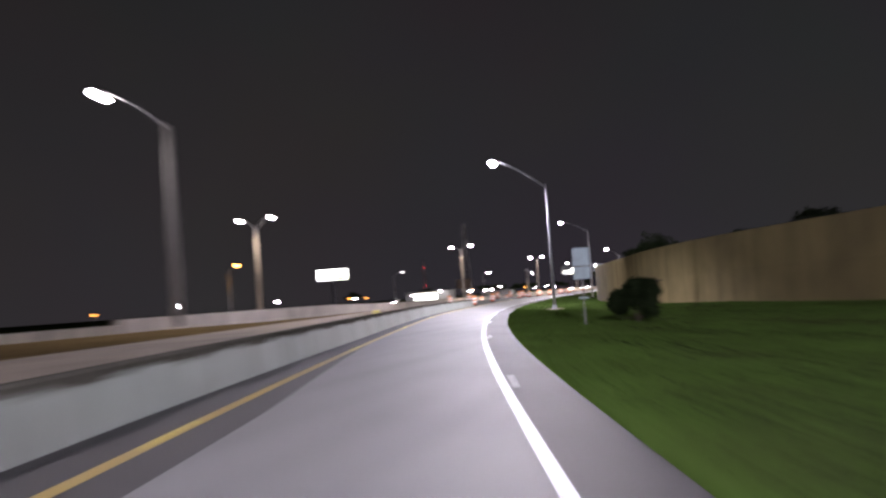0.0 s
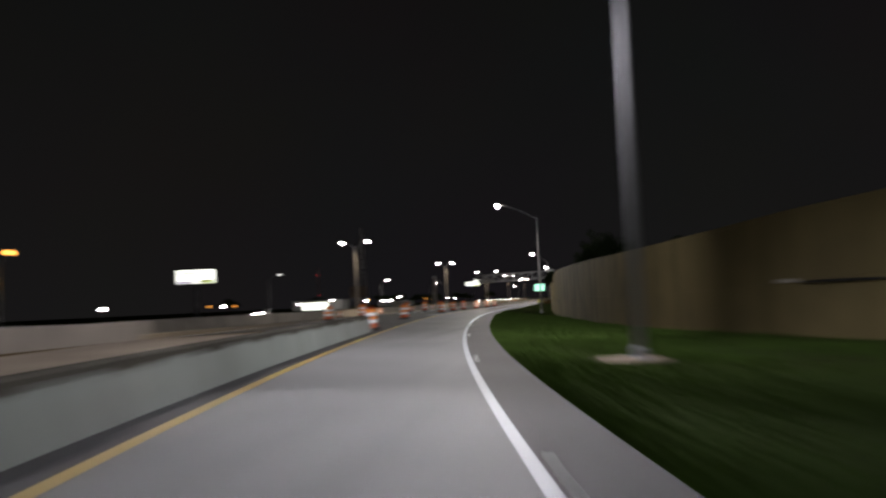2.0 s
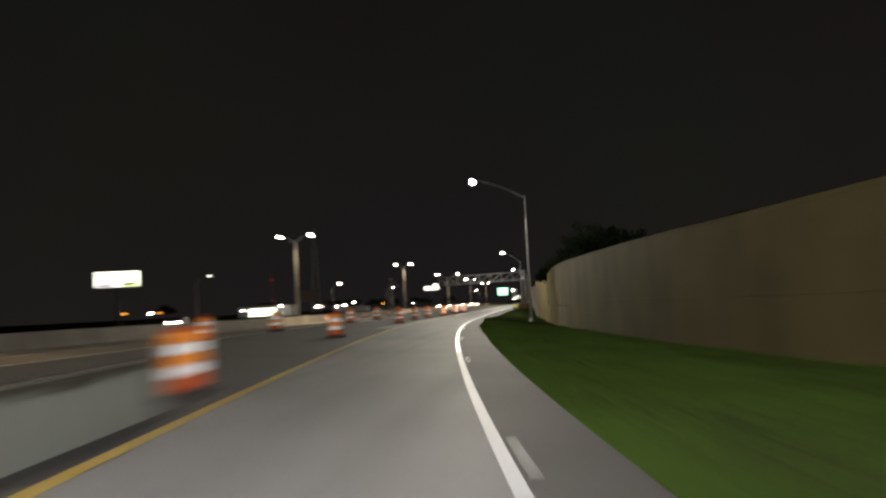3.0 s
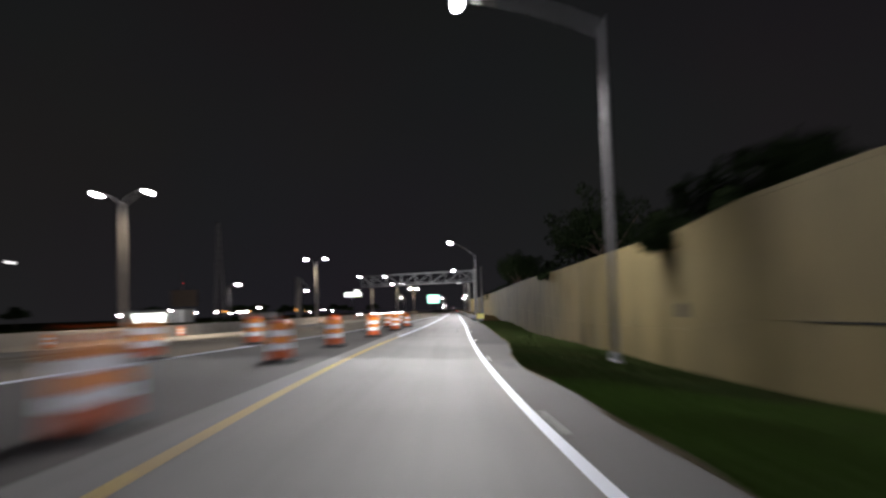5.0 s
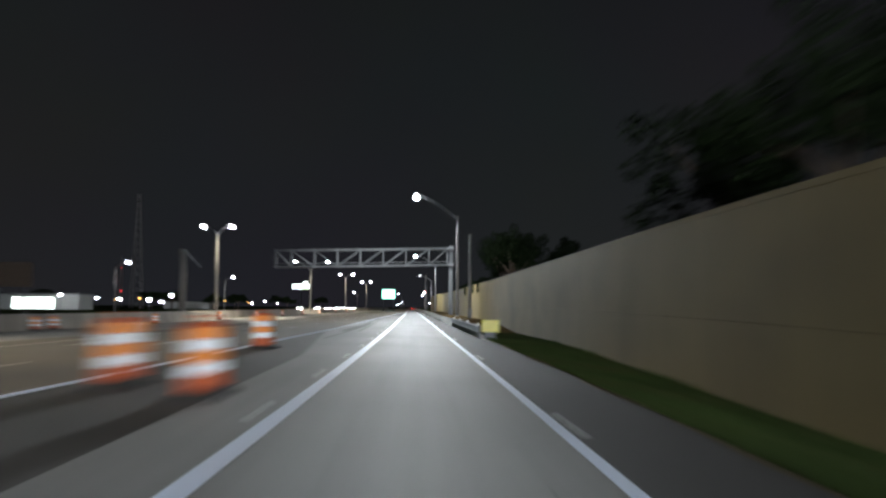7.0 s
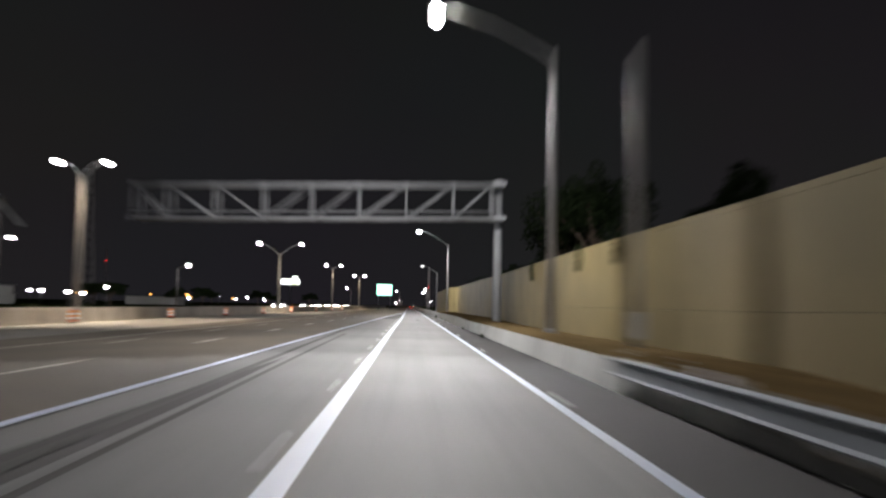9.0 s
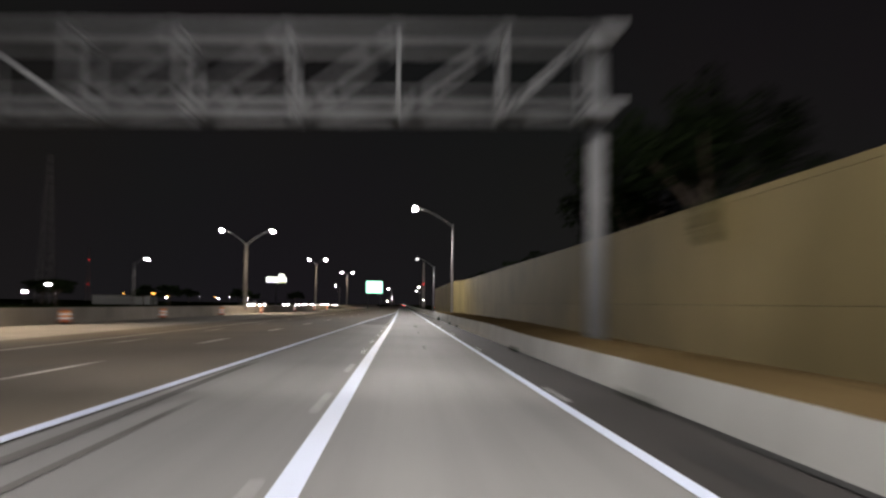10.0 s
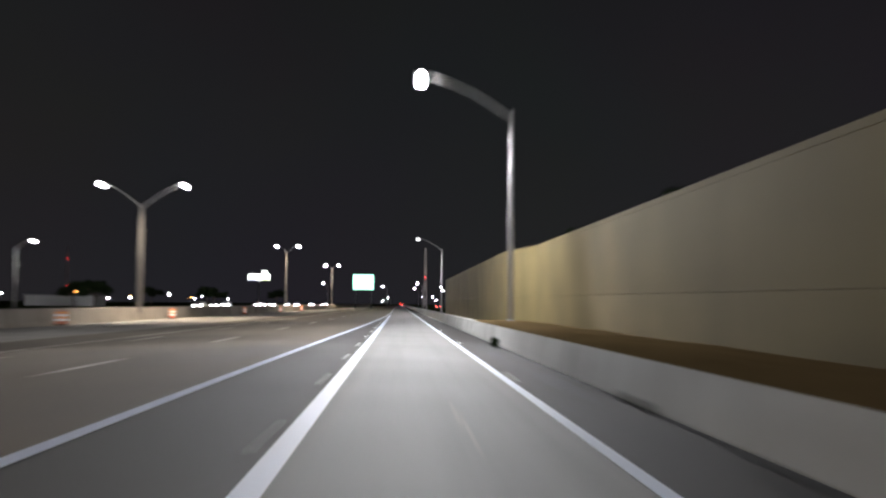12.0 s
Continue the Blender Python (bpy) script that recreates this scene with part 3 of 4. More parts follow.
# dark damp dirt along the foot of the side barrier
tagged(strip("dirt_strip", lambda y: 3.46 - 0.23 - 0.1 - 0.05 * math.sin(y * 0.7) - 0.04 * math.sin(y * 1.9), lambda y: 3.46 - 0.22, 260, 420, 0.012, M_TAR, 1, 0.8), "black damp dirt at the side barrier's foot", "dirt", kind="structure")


# gritty brown edge where the shoulder meets the verge
tagged(strip("dirt_edge", lambda y: shoulder_edge(y) - 0.05 - 0.05 * math.sin(y * 0.8) - 0.03 * math.sin(y * 2.1), lambda y: shoulder_edge(y) + 0.08 + 0.06 * math.sin(y * 1.3), 120, 229, 0.002, M_GRIT, 1, 0.8), "brown grit along the shoulder's edge", "dirt", kind="structure")


def guardrail(y0, y1):
    """A steel W-beam on posts, with its end marked by a yellow panel."""
    g = thing("guardrail")
    tagged(g, "galvanised steel guardrail leading to the concrete barrier", "guardrail", kind="structure")
    fx = lambda y: 3.2
    beam = [(-0.004, 0.275), (-0.03, 0.285), (-0.036, 0.3), (-0.012, 0.335), (-0.01, 0.5), (-0.03, 0.53), (-0.03, 0.545), (0.0, 0.58), (0.012, 0.58), (0.014, 0.5), (0.014, 0.335), (0.012, 0.275)]
    bm = bmesh.new()
    swept(bm, beam, stations(fx, y0, y1, 2.0))
    part("rail_beam", bm, M_RAIL, g)
    y = y0 + 0.3
    while y < y1 - 0.3:
        bm = bmesh.new()
        z = ground_z(3.35, y)
        box(bm, (3.22, y - 0.05, z - 0.1), (3.36, y + 0.05, z + 0.6))
        post = part("rail_post", bm, M_STEEL, g)
        if y < y0 + 24 and int((y - y0) / 1.9) % 4 == 0:
            bm = bmesh.new()
            box(bm, (3.17, y - 0.06, z + 0.6), (3.27, y - 0.045, z + 0.7), 0.004)
            part("reflector", bm, M_SHEET_W, post, "small white reflector plate")
        y += 1.9
    return g


guardrail(231.7, 259.5)
# low kerb wall behind the rail, between its posts and the earth fill
kerb_wall = bmesh.new()
swept(kerb_wall, [(-0.03, -0.08), (-0.03, 0.12), (0.0, 0.45), (0.02, 0.47), (0.12, 0.47), (0.12, -0.08)], stations(lambda y: 3.4, 238.0, 258.97, 2.0))
tagged(part("kerb_wall", kerb_wall, M_SIDE), "low stained concrete wall behind the guardrail posts", "wall", kind="structure")
tagged(strip("rail_apron", lambda y: 2.95, lambda y: 4.0, 229.5, 262.0, -0.02, M_GUTTER, 2), "grey concrete apron under the guardrail", "paving", kind="structure")


def end_marker(x, y):
    z = ground_z(x, y)
    t = thing("barrier_end", (x, y, z))
    tagged(t, "bright yellow reflective panel on the guardrail's end", "crash cushion")
    bm = bmesh.new()
    box(bm, (-0.4, -0.03, 0.3), (0.4, 0.03, 0.86), 0.02)
    part("panel", bm, M_SHEET_Y, t)
    bm = bmesh.new()
    box(bm, (-0.25, 0.03, 0.0), (0.25, 0.4, 0.6), 0.05)
    part("nose", bm, M_STEEL, t)
    for s in (-0.2, 0.2):
        bm = bmesh.new()
        box(bm, (s - 0.04, 0.0, -0.05), (s + 0.04, 0.08, 0.45))
        part("foot", bm, M_STEEL, t)


end_marker(3.75, 231.4)


# ---- sound wall ----


def wall_run(name, points, label, panel_len=5.9):
    w = thing(name)
    tagged(w, label, "sound wall", kind="structure")
    pts, acc = [Vector(p) for p in points], [0.0]
    for a, b in zip(pts, pts[1:]):
        acc.append(acc[-1] + (b - a).length)

    def at(s):
        for i in range(len(pts) - 1):
            if s <= acc[i + 1] + 1e-6:
                return pts[i].lerp(pts[i + 1], (s - acc[i]) / (acc[i + 1] - acc[i]))
        return pts[-1]
    n = max(1, round(acc[-1] / panel_len))
    for i in range(n):
        a, b = at(acc[-1] * i / n), at(acc[-1] * (i + 1) / n)
        ta, tb = interp(WALL_TOP, a.y), interp(WALL_TOP, b.y)
        ln, ang = (b - a).length, math.atan2(b.y - a.y, b.x - a.x)
        zb = min(ground_z(a.x, a.y), ground_z(b.x, b.y)) - 0.4
        m = Matrix.Translation((a.x, a.y, 0)) @ Matrix.Rotation(ang, 4, "Z")
        sa, sb = interp(SEAM, a.y), interp(SEAM, b.y)
        for name_, thick in (("lower_panel", 0.09), ("upper_panel", 0.09), ("coping", 0.094)):
            bm = bmesh.new()
            vs = box(bm, (0.008, -thick, 0.0), (ln - 0.008, thick, 1.0))
            for v in vs:
                f = v.co.x / ln
                t_, seam = ta + (tb - ta) * f, sa + (sb - sa) * f
                lo, hi = {"lower_panel": (zb, t_ - seam), "upper_panel": (t_ - seam + 0.007, t_ - 0.145), "coping": (t_ - 0.142, t_)}[name_]
                v.co.z = hi if v.co.z > 0.5 else lo
            bmesh.ops.bevel(bm, geom=bm.edges[:], offset=0.006, segments=1, affect="EDGES")
            bmesh.ops.transform(bm, matrix=m, verts=bm.verts[:])
            part(name_, bm, M_WALL, w)
    return w


wall_run("sound_wall", WALL_X, "tall beige precast concrete sound wall with a seam")
wall_run("sound_wall", [(6.3, 368.72), (5.45, 368.9), (5.45, 435), (6.6, 450)], "beige sound wall stepped out close to the barrier")


def wall_patch(y0, y1, low, high, mat, label, seed, ragged=0.3, name="stain"):
    """A thin ragged patch on the wall's face towards the road."""
    r = random.Random(seed)
    bm = bmesh.new()
    rows = []
    for k in range(13):
        f = k / 12
        y = y0 + (y1 - y0) * f
        x = interp(WALL_Y, y)
        dx = (interp(WALL_Y, y + 1) - interp(WALL_Y, y - 1)) / 2
        n = Vector((-1, dx, 0)).normalized() * 0.106
        h = (high - low) * (1 - ragged * r.random()) * (1 - ragged + ragged * math.sin(math.pi * f))
        rows.append([bm.verts.new((x + n.x, y + n.y, low)), bm.verts.new((x + n.x, y + n.y, low + h))])
    for a, b in zip(rows, rows[1:]):
        bm.faces.new((a[0], b[0], b[1], a[1]))
    tagged(part(name, bm, mat), label, "wall stain", kind="structure")


wall_patch(80.4, 84.6, 1.36, 1.47, M_TAR, "dark open joint in the sound wall", 1, 0.2)
wall_patch(84.8, 86.2, 1.4, 1.58, M_WORN, "pale patch beside the wall's open joint", 2)
wall_patch(143.0, 152.0, 0.77, 0.83, M_TAR, "dark open joint in the sound wall", 3, 0.2)
wall_patch(160.3, 161.5, 0.85, 1.4, M_GRIME, "dark stain on the sound wall", 4)
# fill between the barrier and the wall
bm = bmesh.new()
rows = []
for y in range(245, 371, 3):
    up_ = min(max((y - 246) / 14, 0.0), 1.0)
    rows.append([bm.verts.new((x, y, (ground_z(x, y) - 0.1) * (1 - up_) + z * up_)) for x, z in ((3.336, side_z(y) + 0.528), (3.36, side_z(y) + 0.541), (3.6, side_z(y) + 0.57), (4.3, side_z(y) + 0.59 + 0.02 * math.sin(y)), (interp(WALL_Y, y) - 0.6, 0.4 + 0.03 * math.sin(y * 0.7) + 0.17 * smooth(290, 325, y)), (interp(WALL_Y, y) - 0.05, 0.33 + 0.17 * smooth(290, 325, y)))])
for a, b in zip(rows, rows[1:]):
    for k in range(5):
        bm.faces.new((a[k], a[k + 1], b[k + 1], b[k]))
tagged(part("dirt_bank", bm, M_DIRT), "brown dry earth fill behind the concrete barrier", "earth", kind="structure")


# ---- street lamps ----
def lantern(parent, place, direction, lens, size=1.0):
    """A cobra-head lantern: a tapered housing and a glowing drop lens below it."""
    ang = math.atan2(direction[1], direction[0])
    m = Matrix.Translation(place) @ Matrix.Rotation(ang, 4, "Z")
    bm = bmesh.new()
    box(bm, (-0.45, -0.17, 0.0), (0.42, 0.17, 0.17), 0.06)
    for v in bm.verts:
        f = (v.co.x + 0.45) / 0.87
        v.co.y *= 0.55 + 0.45 * math.sin(min(f * 1.9, 1.57))
        v.co.z *= 0.6 + 0.4 * math.sin(min(f * 2.2, 2.4))
    bmesh.ops.transform(bm, matrix=m, verts=bm.verts[:])
    housing = part("lantern", bm, M_POLE, parent)
    bm = bmesh.new()
    bmesh.ops.create_uvsphere(bm, u_segments=16, v_segments=8, radius=0.24 * size)
    for v in bm.verts:
        v.co.x = v.co.x * 1.3 + 0.04
        v.co.z = v.co.z * 0.85 - 0.03
    bmesh.ops.transform(bm, matrix=m, verts=bm.verts[:])
    part("lens", bm, lens, housing, "glowing drop lens" if lens is not G_DIM else "dim lens", True)


def street_lamp(x, y, z0, top, heads, label, lens, colour, power, pole=None, r0=0.13, base=True, aim=0.12, group="street lamps", throw=True):
    """heads: lantern places. The pole stands at x, y from z0 to top."""
    t = thing("street_lamp", (x, y, z0))
    tagged(t, label, "street lamp", group)
    bm = bmesh.new()
    tube(bm, [(0, 0, 0), (0, 0, (top - z0) * 0.5), (0, 0, top - z0)], [r0, r0 * 0.82, r0 * 0.6], 14)
    part("pole", bm, pole or M_POLE, t, smooth=True)
    if base:
        bm = bmesh.new()
        turned(bm, [(r0 * 2.1, 0.0), (r0 * 2.1, 0.05), (r0 * 1.5, 0.12), (r0 * 1.4, 0.3), (r0 * 1.05, 0.36)], 16)
        part("base", bm, M_STEEL, t)
    for k, h in enumerate(heads):
        d = Vector((h[0] - x, h[1] - y, h[2] - top))
        flat = math.hypot(d.x, d.y)
        u = (d.x / flat, d.y / flat)
        bm = bmesh.new()
        s = Vector((0, 0, top - z0 - 0.25))
        e = Vector((d.x, d.y, h[2] - z0 + 0.1)) - Vector((u[0], u[1], 0)) * 0.4
        pts = [s.lerp(e, f) + Vector((0, 0, 0.35 * math.sin(f * math.pi) * (0.6 if d.z > 0.5 else 1.0))) for f in (0, 0.25, 0.5, 0.75, 1)]
        tube(bm, pts, [0.055, 0.052, 0.048, 0.045, 0.04], 8)
        part("arm", bm, pole if pole is M_MAST else M_POLE, t, smooth=True)
        # sodium lens oversized, so its shape stands in for the lamp's bloom
        lantern(t, (d.x, d.y, h[2] - z0), u, lens, 1.5 if lens is G_SODIUM else 1.0)
        if power:
            low = (h[0], h[1], h[2] - 0.3)
            if throw:
                lamp_light("lantern_light", low, colour, power * 7.2, (u[0] * aim, u[1] * aim), 150, "Quadratic")
                # two added beams light the lane in place of the car's own headlights
                for s_ in (-32.0, 32.0):
                    to = centre(h[1] + s_) - 2.6 - h[0]
                    lamp_light("lantern_light", low, colour, power * 0.68, (to / h[2], s_ / h[2]), 75)
            else:
                lamp_light("lantern_light", low, colour, power, (u[0] * 0.1, u[1] * 0.1), 136)
    return t


RAMP_L = "tall grey lamp pole with one lit arm over the ramp"
# unseen lamp, added one spacing back to light the ramp's first stretch
street_lamp(32.5, -15.0, ground_z(32.5, -15) - 0.05, 9.6, [(28.6, -14.0, 11.65)], RAMP_L, G_COOL, COOL, P_RAMP, M_STEEL, aim=0.4)
street_lamp(12.3, 72.6, ground_z(12.3, 72.6) - 0.05, 9.65, [(8.3, 71.9, 11.65)], RAMP_L, G_COOL, COOL, P_RAMP, M_STEEL, aim=0.15)
street_lamp(6.5, 163.7, ground_z(6.5, 163.7) - 0.05, 11.2, [(1.54, 166.1, 13.1)], RAMP_L, G_WHITE, WHITE, P_RAMP, aim=0.25)
BARR_L = "grey lamp pole behind the barrier with one lit arm"
street_lamp(4.38, 274.1, 0.3, 9.75, [(0.61, 277.2, 11.9)], BARR_L, G_WHITE, WHITE, P_RAMP)
street_lamp(4.8, 366.7, 0.3, 9.65, [(0.92, 367.7, 11.3)], BARR_L, G_WHITE, WHITE, P_RAMP)
street_lamp(6.1, 460, 0.0, 9.3, [(2.7, 461, 10.75)], "grey lamp pole with a dim arm over the road", G_DIM, WHITE, P_RAMP * 0.6)
TWIN_L = "concrete median lamp pole with two lit arms"
for px_, py_, top, h1, h2, r in (
        (-28.07, 103.1, 11.28, (-25.65, 102.7, 12.36), (-30.37, 103.6, 12.36), 0.26),
        (-29.28, 215.6, 12.08, (-26.77, 215.3, 12.98), (-31.76, 216.0, 12.98), 0.26),
        (-27.4, 320.6, 11.6, (-25.4, 320.6, 12.61), (-29.4, 320.7, 12.61), 0.26),
        (-24.45, 415.1, 10.42, (-20.51, 415.2, 12.33), (-28.19, 415.0, 12.33), 0.26),
        (-22.9, 513.8, 11.53, (-20.51, 513.8, 12.68), (-24.78, 513.9, 12.68), 0.22),
        (-19.55, 594.3, 11.3, (-17.69, 594.2, 12.26), (-21.41, 594.3, 12.26), 0.22)):
    street_lamp(px_, py_, 0.2, top, [h1, h2], TWIN_L, G_WHITE, (1.0, 0.83, 0.6), P_TWIN, M_CONCPOLE, r, False, group="twin median lamps", throw=False)
street_lamp(-2.8, 42.0, 0.7, 11.2, [(-5.75, 40.7, 12.8)], "concrete lamp pole on the divider with one arm", G_WHITE, WHITE, P_TWIN * 0.25, M_CONCPOLE, 0.26, False, throw=False)
# lamps of the frontage road beyond the median
street_lamp(-56.0, 148.6, -0.6, 8.3, [(-54.2, 148.2, 9.3)], "street lamp with an orange sodium lantern", G_SODIUM, SODIUM, P_TWIN * 0.5, M_MAST, throw=False)
street_lamp(-55.4, 242.5, -0.6, 7.8, [(-52.8, 242.5, 8.74)], "far street lamp with one pale arm", G_DIM, WHITE, 0, M_MAST)
for x, y, z in ((-56.4, 374.9, 9.8), (-51.8, 459.5, 9.7)):
    street_lamp(x - 2.4, y, -0.6, z - 0.9, [(x, y, z)], "far street lamp with one lit arm", G_WHITE, WHITE, P_TWIN * 0.4, M_MAST, throw=False)
for x, y, z in ((-8.0, 775, 9.8), (8.1, 737, 10.3), (7.8, 800, 9.3), (19.7, 765, 9.6), (23.7, 828, 9.0), (-9.2, 1080, 6.4), (19.3, 1110, 6.3), (25.7, 1037, 7.0), (-10.6, 930, 3.6), (24.2, 930, 3.8), (-34, 740, 10.2)):
    street_lamp(x + 2.0, y, -0.3, z - 0.9, [(x, y, z)], "distant street lamp with a lit lantern", G_WHITE, WHITE, 0, M_MAST)

# utility pole and cabinet beside the guardrail
up = thing("utility_pole", (4.98, 265.4, 0.2))
tagged(up, "plain grey pole with a cabinet behind the barrier", "pole")
bm = bmesh.new()
tube(bm, [(0, 0, 0), (0, 0, 7.2)], [0.14, 0.1], 12)
part("pole", bm, M_MAST, up, smooth=True)
bm = bmesh.new()
box(bm, (-0.16, -0.24, 0.45), (0.16, -0.1, 1.05), 0.02)
part("cabinet", bm, M_STEEL, up, "grey metal cabinet")


# ---- sign gantry: a cantilevered box truss over the road ----
def gantry():
    gx, gy, z0, z1 = 4.75, 295.8, 6.25, 8.15
    tilt = 0.022  # the arm hangs a little towards its free end
    g = thing("sign_gantry", (gx, gy, 0.3))
    tagged(g, "galvanised steel cantilever truss gantry over the lanes", "sign gantry")
    bm = bmesh.new()
    tube(bm, [(0, 0.7, 0), (0, 0.7, 8.2)], [0.25, 0.23], 18)
    part("column", bm, M_STEEL, g, smooth=True)
    bm = bmesh.new()
    turned(bm, [(0.27, 0), (0.27, 0.06), (0.05, 0.12)], 16, 8.18)
    bmesh.ops.translate(bm, vec=(0, 0.7, 0), verts=bm.verts[:])
    part("column_cap", bm, M_STEEL, g)
    bm = bmesh.new()
    turned(bm, [(0.42, -0.1), (0.42, 0.06), (0.3, 0.1)], 16, 0.0)
    bmesh.ops.translate(bm, vec=(0, 0.7, 0), verts=bm.verts[:])
    part("base_plate", bm, M_STEEL, g)
    xs = [4.3] + [2.14 - 2.63 * k for k in range(7)] + [-15.4]
    for yy in (-0.8, 0.8):
        for z in (z0, z1):
            bm = bmesh.new()
            tube(bm, [(4.5 - gx, yy, z - 0.3), (-15.5 - gx, yy, z - 0.3)], [0.09, 0.09], 10)
            part("chord", bm, M_STEEL, g, smooth=True)
        for k, x in enumerate(xs):
            bm = bmesh.new()
            tube(bm, [(x - gx, yy, z0 - 0.3), (x - gx, yy, z1 - 0.3)], [0.06, 0.06], 8)
            part("upright", bm, M_STEEL, g, smooth=True)
            for z in (z0, z1):
                bm = bmesh.new()
                box(bm, (x - gx - 0.14, yy - 0.035, z - 0.3 - 0.11), (x - gx + 0.14, yy + 0.035, z - 0.3 + 0.11), 0.01)
                part("gusset", bm, M_STEEL, g)
            if k + 1 < len(xs):
                x2 = xs[k + 1]
                bm = bmesh.new()
                tube(bm, [(x - gx, yy, z1 - 0.3), (x2 - gx, yy, z0 - 0.3)] if k < 5 else [(x - gx, yy, z0 - 0.3), (x2 - gx, yy, z1 - 0.3)], [0.05, 0.05], 8)
                part("diagonal", bm, M_STEEL, g, smooth=True)
    for k, x in enumerate(xs):
        for z in (z0, z1):
            bm = bmesh.new()
            tube(bm, [(x - gx, -0.8, z - 0.3), (x - gx, 0.8, z - 0.3)], [0.035, 0.035], 8)
            part("cross_bar", bm, M_STEEL, g, smooth=True)
        if k + 1 < len(xs):
            bm = bmesh.new()
            tube(bm, [(x - gx, -0.8, z0 - 0.3), (xs[k + 1] - gx, 0.8, z0 - 0.3)], [0.03, 0.03], 8)
            part("cross_brace", bm, M_STEEL, g, smooth=True)
    bm = bmesh.new()
    tube(bm, [(4.5 - gx, -0.86, 6.6 - 0.3), (-15.4 - gx, -0.86, 6.6 - 0.3)], [0.04, 0.04], 8)
    part("conduit", bm, M_STEEL, g, smooth=True)
    for z in (z0, z1):
        bm = bmesh.new()
        box(bm, (-0.4, -0.9, z - 0.3 - 0.12), (0.3, -0.2, z - 0.3 + 0.12), 0.02)
        part("bracket", bm, M_STEEL, g)
        bm = bmesh.new()
        box(bm, (-0.35, 0.2, z - 0.3 - 0.12), (0.3, 0.9, z - 0.3 + 0.12), 0.02)
        part("bracket", bm, M_STEEL, g)
    for piece in g.children:
        if piece.name.split(".")[0] not in ("column", "column_cap", "base_plate"):
            for v in piece.data.vertices:
                v.co.z += tilt * v.co.x


gantry()


def median_pillar():
    """A tall bare pillar in the median with a slanting stay."""
    x, y = -29.0, 308.0
    t = thing("median_pillar", (x, y, ground_z(x, y)))
    tagged(t, "tall bare concrete pillar with a slanting steel stay", "pillar")
    bm = bmesh.new()
    tube(bm, [(0, 0, 0), (0, 0, 9.0)], [0.5, 0.42], 16)
    part("pillar", bm, M_CONCPOLE, t, smooth=True)
    bm = bmesh.new()
    turned(bm, [(0.46, 8.95), (0.46, 9.1), (0.1, 9.18)], 16)
    part("cap", bm, M_STEEL, t)
    bm = bmesh.new()
    tube(bm, [(0.3, -0.1, 8.9), (2.2, -0.1, 6.9)], [0.1, 0.1], 8)
    part("brace", bm, M_STEEL, t, smooth=True)


median_pillar()


# ---- traffic drums ----
def build_drum():
    d = thing("traffic_drum")
    tagged(d, "orange and white striped plastic traffic drum on asphalt", "traffic drum", "traffic drums along the gore")
    bm = bmesh.new()
    turned(bm, [(0.3, 0.06), (0.3, 0.14), (0.285, 0.15), (0.255, 0.98), (0.2, 1.03), (0.06, 1.04)], 22)
    part("barrel", bm, M_ORANGE, d, smooth=False)
    for k in range(4):
        z = 0.33 + 0.16 * k
        r = lambda h: 0.287 - 0.03 * (h - 0.15) / 0.83
        bm = bmesh.new()
        n = 22
        for a, b in ((z, z + 0.148),):
            ring = [[bm.verts.new((rr * math.cos(i * 2 * math.pi / n), rr * math.sin(i * 2 * math.pi / n), h)) for i in range(n)] for h, rr in ((a, r(a)), (a, r(a) + 0.006), (b, r(b) + 0.006), (b, r(b)))]
            for q in range(3):
                for i in range(n):
                    bm.faces.new((ring[q][i], ring[q][(i + 1) % n], ring[q + 1][(i + 1) % n], ring[q + 1][i]))
        part("band", bm, M_SHEET_W if k % 2 == 0 else M_SHEET_O, d, "white reflective band" if k % 2 == 0 else "orange reflective band")
    bm = bmesh.new()
    turned(bm, [(0.42, 0.0), (0.42, 0.06), (0.33, 0.11), (0.3, 0.12)], 22)
    part("rubber_base", bm, M_RUBBER, d)
    bm = bmesh.new()
    tube(bm, [(-0.1, 0, 1.03), (-0.09, 0, 1.11), (0.09, 0, 1.11), (0.1, 0, 1.03)], [0.018] * 4, 8)
    part("handle", bm, M_ORANGE, d)
    return d


drum0 = build_drum()
DRUMS = [(1.6, 90.7), (-1.4, 114.8), (-2.65, 141.4), (-3.2, 154.2), (-3.2, 164.0), (-2.95, 176.6), (-2.85, 191.5), (-2.7, 202.7),
         (-7.2, 115.5), (-7.0, 125.5), (-6.3, 142.3), (-6.5, 154.4), (-6.3, 165.4), (-4.7, 175.9), (-4.5, 192.1), (-4.2, 203.9), (-4.1, 216.5)]
MEDIAN_DRUMS = [(y, 0) for y in (196, 227, 257.5, 260.8, 287, 316, 342, 367, 393, 421, 459, 492, 520)]
for i, (x, y) in enumerate(DRUMS + [(median_x(y) + 1.7, y) for y, _ in MEDIAN_DRUMS]):
    m = Matrix.Translation((x, y, ground_z(x, y))) @ Matrix.Rotation(rnd.uniform(0, 6), 4, "Z")
    if i == 0:
        drum0.matrix_basis = m
    else:
        c = copy_thing(drum0, m)
        if i >= len(DRUMS):
            tagged(c, "orange and white traffic drum on the median shoulder", group="traffic drums by the median")


# ---- one yellow delineator on the ramp's barrier ----
dx, dy = ramp_barrier_x(34.5), 34.5
dl = thing("delineator", (dx, dy, ground_z(dx, dy) + 0.675))
tagged(dl, "small yellow reflective delineator on the concrete barrier", "delineator")
bm = bmesh.new()
box(bm, (-0.09, -0.012, 0.02), (0.09, 0.012, 0.15), 0.006)
part("reflector", bm, M_SHEET_Y, dl)
bm = bmesh.new()
